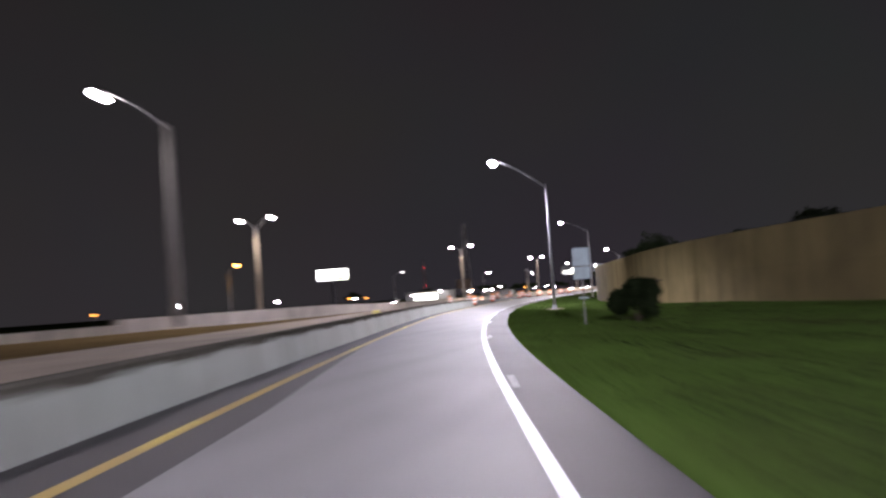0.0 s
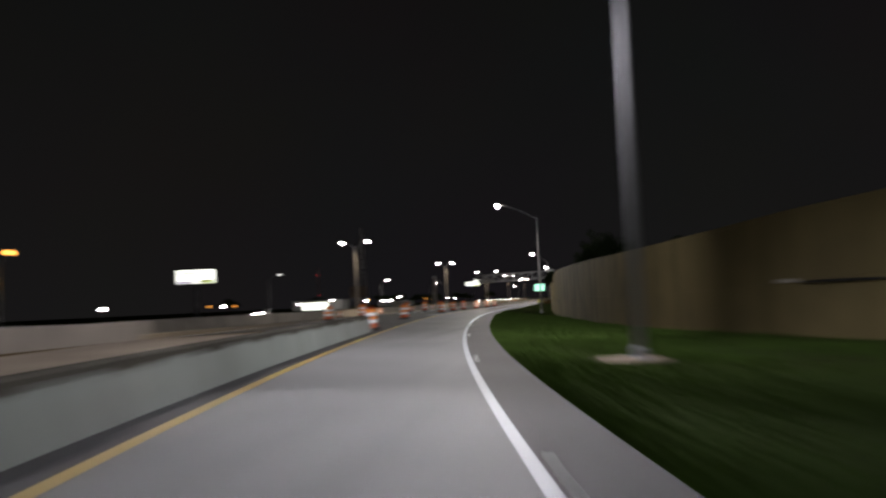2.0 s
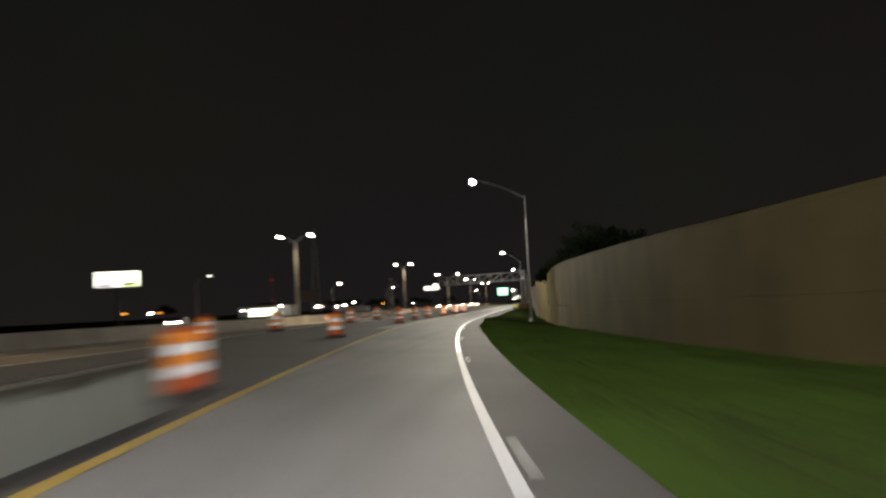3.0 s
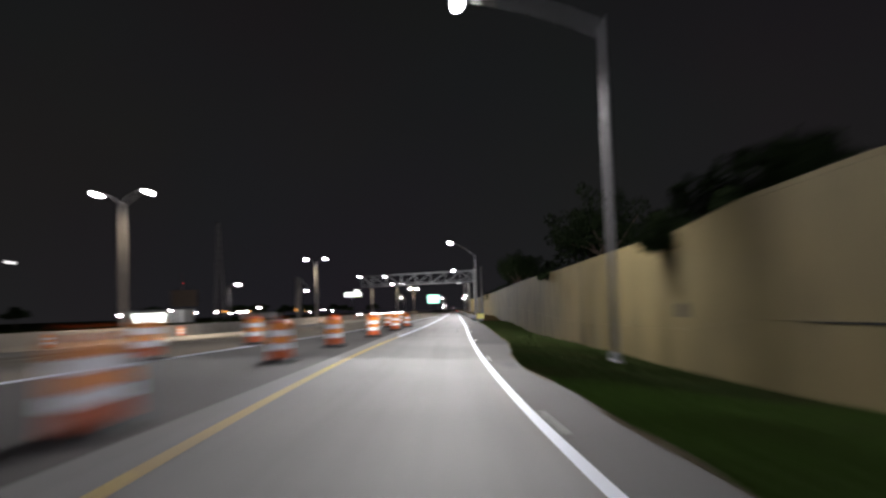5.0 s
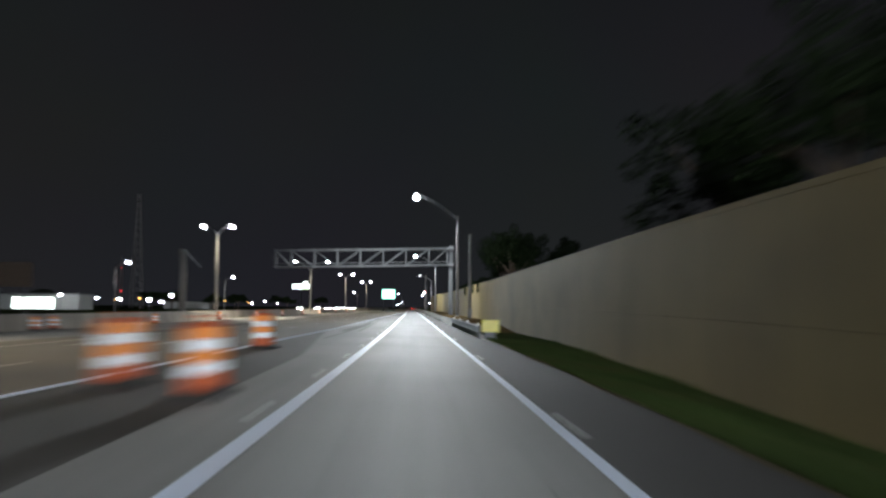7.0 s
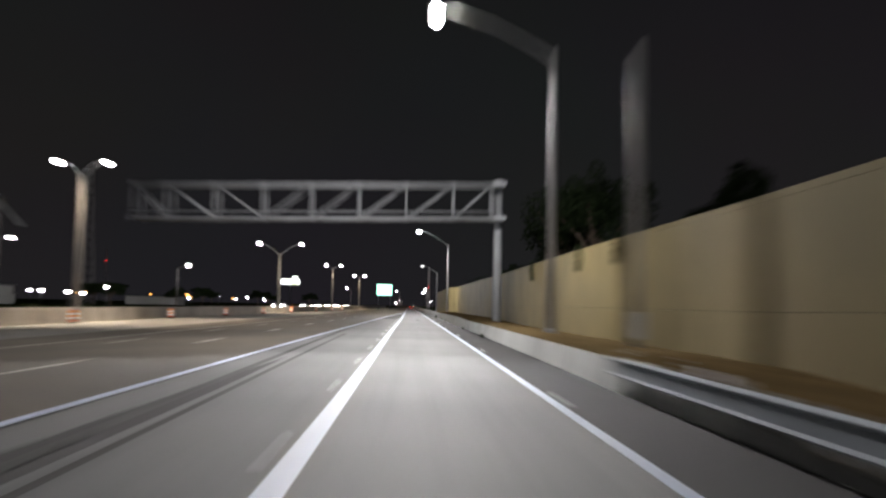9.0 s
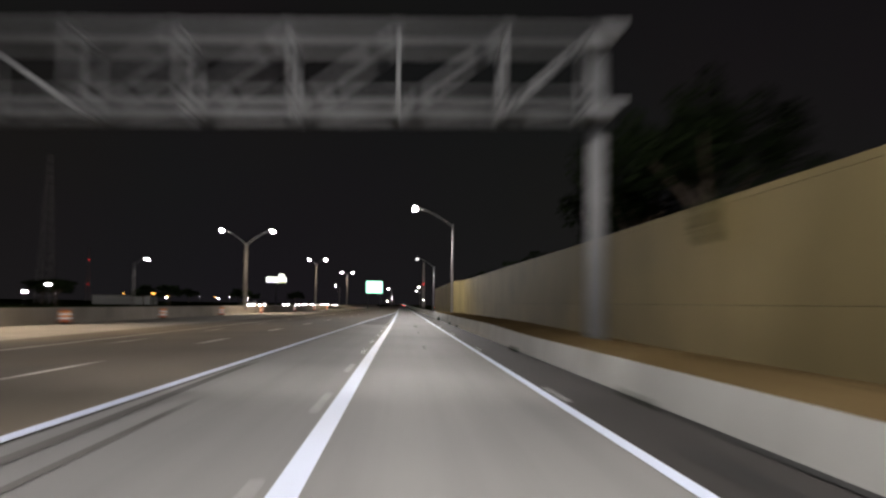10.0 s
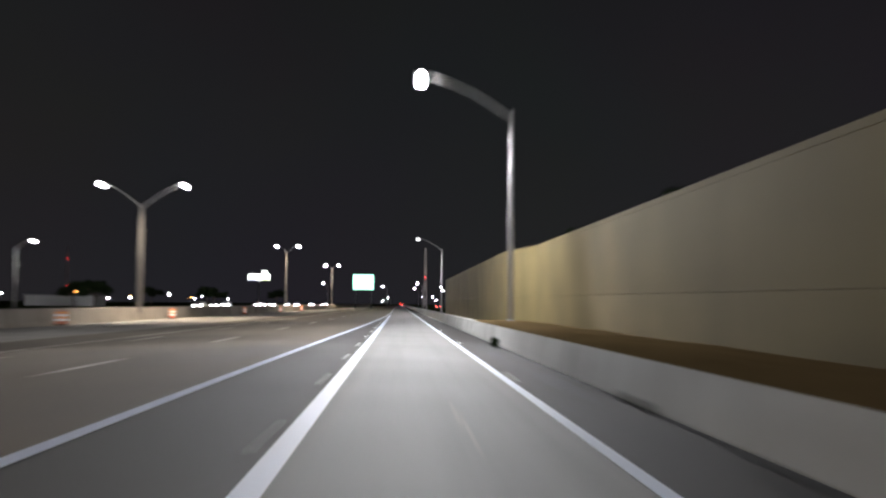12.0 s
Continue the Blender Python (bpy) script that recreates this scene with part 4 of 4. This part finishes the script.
box(bm, (-0.04, -0.03, 0.0), (0.04, 0.03, 0.03), 0.006)
part("bracket", bm, M_STEEL, dl)

# loose rubble on the earth bank
for k in range(9):
    rr = random.Random(900 + k)
    bm = bmesh.new()
    bmesh.ops.create_icosphere(bm, subdivisions=2, radius=rr.uniform(0.07, 0.16))
    for v in bm.verts:
        v.co *= rr.uniform(0.75, 1.2)
        v.co.z *= 0.6
    yy = 255.5 + 0.75 * k + rr.uniform(-0.3, 0.3)
    xx = 4.0 + rr.uniform(-0.25, 0.3)
    uu = min(max((yy - 246) / 14, 0.0), 1.0)
    ob = part("stone", bm, M_GUTTER)
    ob.location = (xx, yy, (ground_z(xx, yy) - 0.1) * (1 - uu) + 0.44 * uu + 0.03)
    tagged(ob, "pale lump of rubble on the earth bank", "stone", "rubble on the bank")


# ---- signs ----
def road_sign():
    x, y = 18.1, 40.2
    s = thing("road_sign", (x, y, ground_z(x, y) - 0.08), radians(10))
    tagged(s, "two pale route panels on a steel post in grass", "road sign")
    bm = bmesh.new()
    box(bm, (-0.03, 0.0, 0), (0.03, 0.05, 3.35))
    part("post", bm, M_MAST, s)
    for lo, hi in ((2.02, 2.55), (2.6, 3.38)):
        bm = bmesh.new()
        box(bm, (-0.37, -0.03, lo), (0.37, -0.005, hi), 0.01)
        part("panel", bm, M_ROUTE, s, "pale reflective panel")
    bm = bmesh.new()
    box(bm, (-0.28, -0.035, 2.68), (0.12, -0.031, 2.75), 0.0, Matrix.Rotation(radians(-12), 4, "Y"))
    part("arrow_bar", bm, M_DARK, s)
    bm = bmesh.new()
    box(bm, (-0.2, -0.04, 1.16), (0.2, -0.005, 1.24), 0.005)
    part("clamp", bm, M_ROUTE, s)


road_sign()


def guide_sign(x, y, z, w, h, face, label, legs):
    s = thing("guide_sign", (x, y, 0))
    tagged(s, label, "guide sign")
    bm = bmesh.new()
    box(bm, (-w / 2, 0, z - h / 2), (w / 2, 0.08, z + h / 2), 0.03)
    backing = part("backing", bm, M_GREEN, s)
    bm = bmesh.new()
    box(bm, (-w / 2 + 0.18, -0.02, z - h / 2 + 0.18), (w / 2 - 0.18, -0.004, z + h / 2 - 0.18), 0.0)
    part("face", bm, face, backing, "sign face with its glow painted in")
    for lx in legs:
        bm = bmesh.new()
        tube(bm, [(lx, 0.2, -0.4), (lx, 0.2, z + h / 2 - 0.2)], [0.14, 0.12], 10)
        part("post", bm, M_DARK, s, smooth=True)
    return s


guide_sign(-8.6, 546.4, 6.4, 5.1, 3.8, G_SIGN, "bright green overhead guide sign far ahead, its glow painted in", (-1.9, 1.9))


G_TINT = glowing("lilac_board_band", (0.55, 0.4, 0.75), 1.0)
G_BAND = glowing("lime_board_band", (0.7, 0.85, 0.25), 1.2)


def billboard(x, y, z, w, h, turn, label):
    b = thing("billboard", (x, y, 0), turn)
    tagged(b, label, "billboard")
    bm = bmesh.new()
    box(bm, (-w / 2, 0, z - h / 2), (w / 2, 0.5, z + h / 2), 0.08)
    frame_ = part("frame", bm, M_DARK, b)
    bm = bmesh.new()
    box(bm, (-w / 2 + 0.15, -0.03, z - h / 2 + 0.15), (w / 2 - 0.15, -0.004, z + h / 2 - 0.15))
    part("face", bm, G_BOARD, frame_, "glowing white face")
    for k, (c0, c1, r0, r1) in enumerate(((-0.44, 0.1, 0.22, 0.3), (-0.4, -0.05, 0.0, 0.08), (0.1, 0.44, -0.3, -0.22), (-0.42, 0.3, -0.38, -0.33))):
        bm = bmesh.new()
        box(bm, (c0 * w, -0.05, z + r0 * h), (c1 * w, -0.032, z + r1 * h))
        part("text_bar", bm, M_CAR_D if k != 2 else M_SHEET_Y, frame_)
    for c0, c1, glow in ((-0.46, -0.1, G_TINT), (0.12, 0.46, G_BAND)):
        bm = bmesh.new()
        box(bm, (c0 * w, -0.045, z - 0.44 * h), (c1 * w, -0.032, z - 0.3 * h))
        part("picture_band", bm, glow, frame_, "coloured band on the lit face")
    bm = bmesh.new()
    tube(bm, [(0, 0.4, 0), (0, 0.4, z - h / 2)], [0.5, 0.45], 14)
    part("column", bm, M_DARK, b, smooth=True)
    bm = bmesh.new()
    box(bm, (-w / 2, -0.9, z - h / 2 - 0.25), (w / 2, -0.2, z - h / 2 - 0.15))
    part("catwalk", bm, M_DARK, b)
    return b


billboard(-88.5, 280.6, 10.8, 10.2, 3.8, radians(14), "large lit white billboard beyond the main road")
far_board = billboard(-76.5, 830.8, 15.1, 12.0, 3.6, 0, "distant lit billboard above the roadside")
bm = bmesh.new()
box(bm, (1.6, -0.03, 16.95), (4.6, 0.4, 18.6), 0.05)
part("raised_panel", bm, G_BOARD, far_board, "small glowing panel above the board")
# dark panel sign beyond the median
s = thing("dark_sign", (-52.0, 311.4, -0.6))
tagged(s, "unlit dark panel sign on two posts", "sign")
bm = bmesh.new()
box(bm, (-2.6, 0, 4.2), (2.6, 0.12, 7.4), 0.03)
part("panel", bm, M_BARK, s)
for lx in (-1.8, 1.8):
    bm = bmesh.new()
    box(bm, (lx - 0.1, 0.1, 0), (lx + 0.1, 0.3, 7.3))
    part("post", bm, M_DARK, s)


# ---- buildings, masts and far lights ----
def shop(x, y, w, d, h, label, lit=True, turn=0.0):
    b = thing("shop_building", (x, y, ground_z(x, min(y, 500)) - 0.1), turn)
    tagged(b, label, "building")
    bm = bmesh.new()
    box(bm, (-w / 2, 0, -0.1), (w / 2, d, h), 0.03)
    part("wall", bm, M_STUCCO, b)
    bm = bmesh.new()
    box(bm, (-w / 2 - 0.3, -0.4, h), (w / 2 + 0.3, d + 0.3, h + 0.35), 0.05)
    part("roof", bm, M_ROOF, b)
    if lit:
        for k in range(4):
            x0 = -w * 0.3 + k * w * 0.13
            bm = bmesh.new()
            box(bm, (x0, -0.06, 0.3), (x0 + w * 0.115, -0.005, h * 0.8))
            part("window", bm, G_WINDOW, b, "brightly lit shop window")
        bm = bmesh.new()
        box(bm, (-w * 0.36, -1.3, h * 0.86), (w * 0.26, -0.02, h * 0.93), 0.02)
        part("canopy", bm, M_STUCCO, b)
    return b


shop(-105, 452, 23.0, 12, 4.3, "low white shop with a glowing front")
shop(-99, 600, 20, 10, 3.0, "low white building with dark windows", False)
shop(-138, 545, 14, 9, 2.6, "low white building among far lights", False)


def lattice_mast(x, y, h, w, label, beacons):
    t = thing("lattice_mast", (x, y, 0))
    tagged(t, label, "mast")
    legs = [(-1, -1), (1, -1), (1, 1), (-1, 1)]
    for a, b in legs:
        bm = bmesh.new()
        tube(bm, [(a * w, b * w, 0), (a * w * 0.25, b * w * 0.25, h)], [0.12, 0.08], 6)
        part("leg", bm, M_MAST, t)
    n = int(h / 3)
    for k in range(n):
        z, z2 = h * k / n, h * (k + 1) / n
        f, f2 = 1 - 0.75 * k / n, 1 - 0.75 * (k + 1) / n
        for i in range(4):
            a, b = legs[i], legs[(i + 1) % 4]
            for p, q in ((a, b), (b, a)):
                bm = bmesh.new()
                tube(bm, [(p[0] * w * f, p[1] * w * f, z), (q[0] * w * f2, q[1] * w * f2, z2)], [0.05, 0.05], 5)
                part("bracing", bm, M_MAST, t)
    for z in beacons:
        bm = bmesh.new()
        bmesh.ops.create_icosphere(bm, subdivisions=1, radius=0.5 if y > 800 else 0.16)
        bmesh.ops.translate(bm, vec=(0, 0, z), verts=bm.verts[:])
        part("beacon", bm, G_RED, t, "red warning beacon")


lattice_mast(-107, 552, 45, 2.2, "dim steel lattice mast beyond the shops", ())
lattice_mast(-350, 1310, 60, 2.5, "far radio mast with red beacons", (46, 18))
lattice_mast(5.4, 520, 13, 0.3, "slim mast with red beacons by the road", (11.5, 6.9))


def yard_light(x, y, z, glow, label):
    t = thing("yard_light", (x, y, 0))
    tagged(t, label, "lamp", "far yard lights")
    bm = bmesh.new()
    tube(bm, [(0, 0, 0), (0, 0, z)], [0.09, 0.07], 8)
    part("pole", bm, M_DARK, t)
    bm = bmesh.new()
    bmesh.ops.create_icosphere(bm, subdivisions=2, radius=0.3)
    for v in bm.verts:
        v.co.z *= 0.7
        v.co.z += z
    part("globe", bm, glow, t, "glowing globe")


for k in range(26):
    y = rnd.uniform(390, 880)
    x = -58 - rnd.random() * 85 - (y - 390) * 0.06
    yard_light(x, y, rnd.uniform(2.2, 4.6), G_SODIUM if k % 5 == 0 else G_WHITE, "small far lamp on a dark pole" if k % 5 else "small far orange lamp on a dark pole")
for x, y, z, g in ((-80, 172, 3.0, G_WHITE), (-71, 200, 2.6, G_WHITE), (-75, 136, 2.2, G_AMBER), (-66, 235, 2.4, G_AMBER), (-70, 260, 2.4, G_AMBER), (-84, 288, 2.6, G_WHITE)):
    yard_light(x, y, z, g, "small far lamp on a dark pole" if g is G_WHITE else "small far amber lamp on a dark pole")


# ---- vehicles standing far off on the road ----
def car(x, y, turn, paint, label, front, suv=False):
    z = ground_z(x, min(y, 500))
    c = thing("car", (x, y, z), turn)
    tagged(c, label, "car")
    h = 0.25 if suv else 0.0
    bm = bmesh.new()
    box(bm, (-0.9, -2.25, 0.3), (0.9, 2.25, 0.92 + h * 0.6), 0.14)
    box(bm, (-0.78, -1.75, 0.8), (0.78, 0.95, 1.42 + h), 0.16)
    for v in bm.verts:
        if v.co.z > 1.2:
            v.co.y = v.co.y * 0.78 - 0.1
            v.co.x *= 0.88
    part("body", bm, paint, c)
    for lo, hi in (((-0.66, 0.62, 0.98), (0.66, 0.9, 1.33 + h)), ((-0.66, -1.72, 0.98), (0.66, -1.5, 1.33 + h))):
        bm = bmesh.new()
        box(bm, lo, hi, 0.03)
        part("window", bm, M_GLASS, c)
    for sx in (-0.82, 0.82):
        for yy in (-1.4, 1.4):
            bm = bmesh.new()
            tube(bm, [(sx - 0.1, yy, 0.32), (sx + 0.1, yy, 0.32)], [0.32, 0.32], 18)
            wheel = part("wheel", bm, M_RUBBER, c)
            bm = bmesh.new()
            tube(bm, [(sx - 0.108, yy, 0.32), (sx + 0.108, yy, 0.32)], [0.19, 0.19], 14)
            part("rim", bm, M_STEEL, wheel)
    for sx in (-0.62, 0.62):
        bm = bmesh.new()
        box(bm, (sx - 0.17, 2.2, 0.62), (sx + 0.17, 2.28, 0.78), 0.03)
        part("headlight", bm, G_HEAD if front else M_GLASS, c, "glowing headlight" if front else "")
        bm = bmesh.new()
        box(bm, (sx - 0.17, -2.28, 0.66), (sx + 0.17, -2.2, 0.82), 0.03)
        part("tail_light", bm, G_TAIL, c, "glowing red tail light")
    return c


car(1.0, 800, 0, M_CAR_D, "dark car with red tail lights far ahead", False)
car(11.5, 600, 0, M_CAR_D, "dark car with red tail lights beside the road", False, True)
for x, y, p in [(-37 - 3.6 * (k % 3), 500 + 24 * k + 9 * (k % 4), (M_CAR_W, M_CAR_D)[k % 2]) for k in range(14)] + [(-42, 200, M_CAR_D)]:
    car(x, y, math.pi, p, "car with glowing headlights beyond the median", True)


# ---- trees and bushes ----
def leaf_cloud(bm, centre_, radius, count, size, r):
    for _ in range(count):
        d = Vector((r.gauss(0, 1), r.gauss(0, 1), r.gauss(0, 1))).normalized()
        p = Vector(centre_) + Vector((d.x * radius[0], d.y * radius[1], d.z * radius[2])) * (0.55 + 0.45 * r.random())
        n = (d + Vector((r.uniform(-1, 1), r.uniform(-1, 1), r.uniform(-1, 1)))).normalized()
        a = n.orthogonal().normalized()
        b = n.cross(a)
        s = size * r.uniform(0.6, 1.3)
        q = [bm.verts.new(p + a * s), bm.verts.new(p + b * s * 0.5), bm.verts.new(p - a * s), bm.verts.new(p - b * s * 0.5)]
        bm.faces.new(q)


def tree(x, y, h, spread, seed, label):
    r = random.Random(seed)
    z = ground_z(x, min(y, 500)) - 0.1
    t = thing("tree", (x, y, z))
    tagged(t, label, "tree")
    bm = bmesh.new()
    lean = (r.uniform(-0.4, 0.4), r.uniform(-0.4, 0.4))
    tube(bm, [(0, 0, 0), (lean[0] * 0.4, lean[1] * 0.4, h * 0.3), (lean[0], lean[1], h * 0.62)], [h * 0.035, h * 0.026, h * 0.014], 9)
    tips = []
    for k in range(6):
        a = k * 1.05 + r.uniform(-0.3, 0.3)
        s = Vector((lean[0] * 0.6, lean[1] * 0.6, h * r.uniform(0.32, 0.5)))
        e = Vector((math.cos(a) * spread * 0.75, math.sin(a) * spread * 0.75, h * r.uniform(0.55, 0.85)))
        tube(bm, [s, s.lerp(e, 0.5) + Vector((0, 0, 0.3)), e], [h * 0.014, h * 0.01, h * 0.005], 6)
        tips.append(e)
    part("trunk", bm, M_BARK, t)
    bm = bmesh.new()
    for e in tips + [Vector((lean[0], lean[1], h * 0.85)), Vector((0, 0, h * 0.68))]:
        leaf_cloud(bm, e, (spread * 0.42, spread * 0.42, h * 0.15), 330, 0.2, r)
        for _ in range(3):
            o = Vector((r.uniform(-1, 1) * spread * 0.4, r.uniform(-1, 1) * spread * 0.4, r.uniform(-0.1, 0.14) * h))
            leaf_cloud(bm, e + o, (spread * 0.2, spread * 0.2, h * 0.07), 110, 0.17, r)
    part("crown", bm, M_LEAF, t)


for k, (x, y, h, s) in enumerate(((12, 262, 7.5, 3.4), (13.5, 285, 8.5, 3.8), (11.5, 318, 7.5, 3.2), (12.5, 340, 8.5, 3.5), (14, 234, 6.5, 3.0), (13, 248, 9.5, 3.0), (15, 205, 6.0, 3.2), (16, 172, 6.2, 3.0), (12.0, 146, 5.4, 2.6), (19, 118, 7.5, 3.4),
                                  (25, 96, 7.5, 3.6), (31, 78, 8.0, 3.8), (12.5, 372, 8.0, 3.4), (13, 405, 9, 3.6), (15, 300, 6.5, 3.0), (17, 440, 9, 4))):
    tree(x + 4.5, y * 1.18, h, s, 100 + k, "dark leafy tree behind the sound wall")
for k, (x, y, h, s) in enumerate(((15, 331, 13.4, 4.2), (14.6, 316, 12.6, 4.0), (16.5, 346, 11.8, 3.8), (16, 222, 13.5, 4.5), (17.5, 240, 13.5, 4.5), (14.5, 168, 8.6, 3.2), (15.5, 178, 9.5, 3.2))):
    tree(x, y, h, s, 200 + k, "tall dark leafy tree behind the sound wall")
for k, (x, y, h, s) in enumerate(((-60, 395, 5.5, 3.4), (-72, 420, 6, 3.6), (-52, 440, 5.5, 3.2), (-95, 400, 6, 3.8), (-66, 470, 6, 3.4), (-48, 520, 6, 3.6), (-58, 560, 7, 3.8), (-80, 580, 7, 4), (-45, 620, 7, 4), (-104, 330, 6, 3.8))):
    tree(x * 1.15, y * 1.16, h, s, 300 + k, "dark leafy tree beyond the main road")


def bush(x, y, z, w, h, label, seed):
    r = random.Random(seed)
    t = thing("bush", (x, y, z))
    tagged(t, label, "bush")
    for k in range(5):
        a = k * 1.26
        bm = bmesh.new()
        tube(bm, [(0, 0, 0), (math.cos(a) * w * 0.35, math.sin(a) * w * 0.35, h * 0.6)], [0.03, 0.012], 5)
        part("stem", bm, M_BARK, t)
    bm = bmesh.new()
    for k in range(9):
        leaf_cloud(bm, (r.uniform(-0.6, 0.6) * w, r.uniform(-0.6, 0.6) * w, h * r.uniform(0.3, 0.75)), (w * 0.4, w * 0.4, h * 0.28), int(150 * max(1.0, 1.8 * w)), 0.13, r)
    part("leaves", bm, M_LEAF, t)


bush(7.9, 162.2, 2.75, 1.15, 1.6, "dark leafy growth hanging over the sound wall", 42)
bush(20.2, 42.9, ground_z(20.2, 42.9) - 0.1, 1.35, 2.15, "broad dark bush standing in the grass", 44)
bush(7.05, 190.5, 3.0, 0.7, 0.55, "low dark growth along the sound wall's top", 43)
for k, (y, w) in enumerate(((272.4, 0.34), (278.8, 0.3), (291.9, 0.4))):
    r = random.Random(60 + k)
    t = thing("ivy", (6.18, y, 0.15))
    tagged(t, "dark ivy hanging down the sound wall", "ivy")
    bm = bmesh.new()
    for j in range(4):
        leaf_cloud(bm, (-0.05, r.uniform(-0.1, 0.1), 3.45 - j * 0.24), (0.09, w * (1 - j * 0.07), 0.2), 60, 0.07, r)
    part("leaves", bm, M_LEAF, t)
for k, (x, y) in enumerate(((3.08, 356.7), (3.17, 339.5), (3.19, 330.5), (3.12, 286.0), (3.1, 300.5))):
    r = random.Random(80 + k)
    t = thing("weed", (x, y, ground_z(x, y)))
    tagged(t, "dry weed tuft at the barrier's foot", "weed")
    bm = bmesh.new()
    leaf_cloud(bm, (0, 0, 0.06 + 0.08 * (k < 1)), (0.07 + 0.05 * (k < 1), 0.3 + 0.35 * (k < 1), 0.08 + 0.1 * (k < 1)), 110 + 160 * (k < 1), 0.05, r)
    part("leaves", bm, M_LEAF, t)


# concrete pads at the lamp feet
for x, y, w in ((12.1, 72.8, 0.95),):
    bm = bmesh.new()
    z = ground_z(x, y)
    turned(bm, [(w, z - 0.1), (w, z - 0.015), (w - 0.05, z), (w * 0.4, z + 0.015)], 24)
    for v in bm.verts:
        v.co.x += x
        v.co.y += y
    tagged(part("lamp_pad", bm, M_TAN), "round dusty concrete pad at the lamp's foot", "pad", kind="structure")


# ---- grass of the verge ----
def verge(y0, y1, count, mat, seed, label):
    r = random.Random(seed)
    vs, fs = [], []

    def blade(x, y, z, h):
        a = r.uniform(0, 6.28)
        w = 0.02 + 0.012 * r.random()
        dx, dy = math.cos(a), math.sin(a)
        i = len(vs)
        bx, by = r.uniform(-0.5, 0.5) * h, r.uniform(-0.5, 0.5) * h
        vs.extend(((x - dx * w, y - dy * w, z), (x + dx * w, y + dy * w, z), (x + bx, y + by, z + h)))
        fs.append((i, i + 1, i + 2))
    for _ in range(count):
        y = r.uniform(y0, y1)
        a = shoulder_edge(y)
        b = interp(WALL_Y, y) - 0.15
        # blades crowd towards the road, imitating the brighter light on that side
        x = a + 0.03 + (b - a) * r.random() ** 1.8
        tall = 1.0 + 0.5 * math.sin(x * 1.1 + y * 0.37) * math.sin(y * 0.23)
        blade(x, y, ground_z(x, y) - 0.07, r.uniform(0.06, 0.15) * tall)
    me = bpy.data.meshes.new("grass")
    me.from_pydata(vs, [], fs)
    me.materials.append(mat)
    tagged(new("grass", me), label, "grass", kind="stuff")


verge(2, 150, 125000, M_GRASS, 5, "short green grass on the verge below the wall")
# sparser blades in the darkened colour, imitating the dim stretch
verge(150, 232, 45000, M_DIMGRASS, 6, "thin grass between shoulder and wall, coloured darker for dim light")
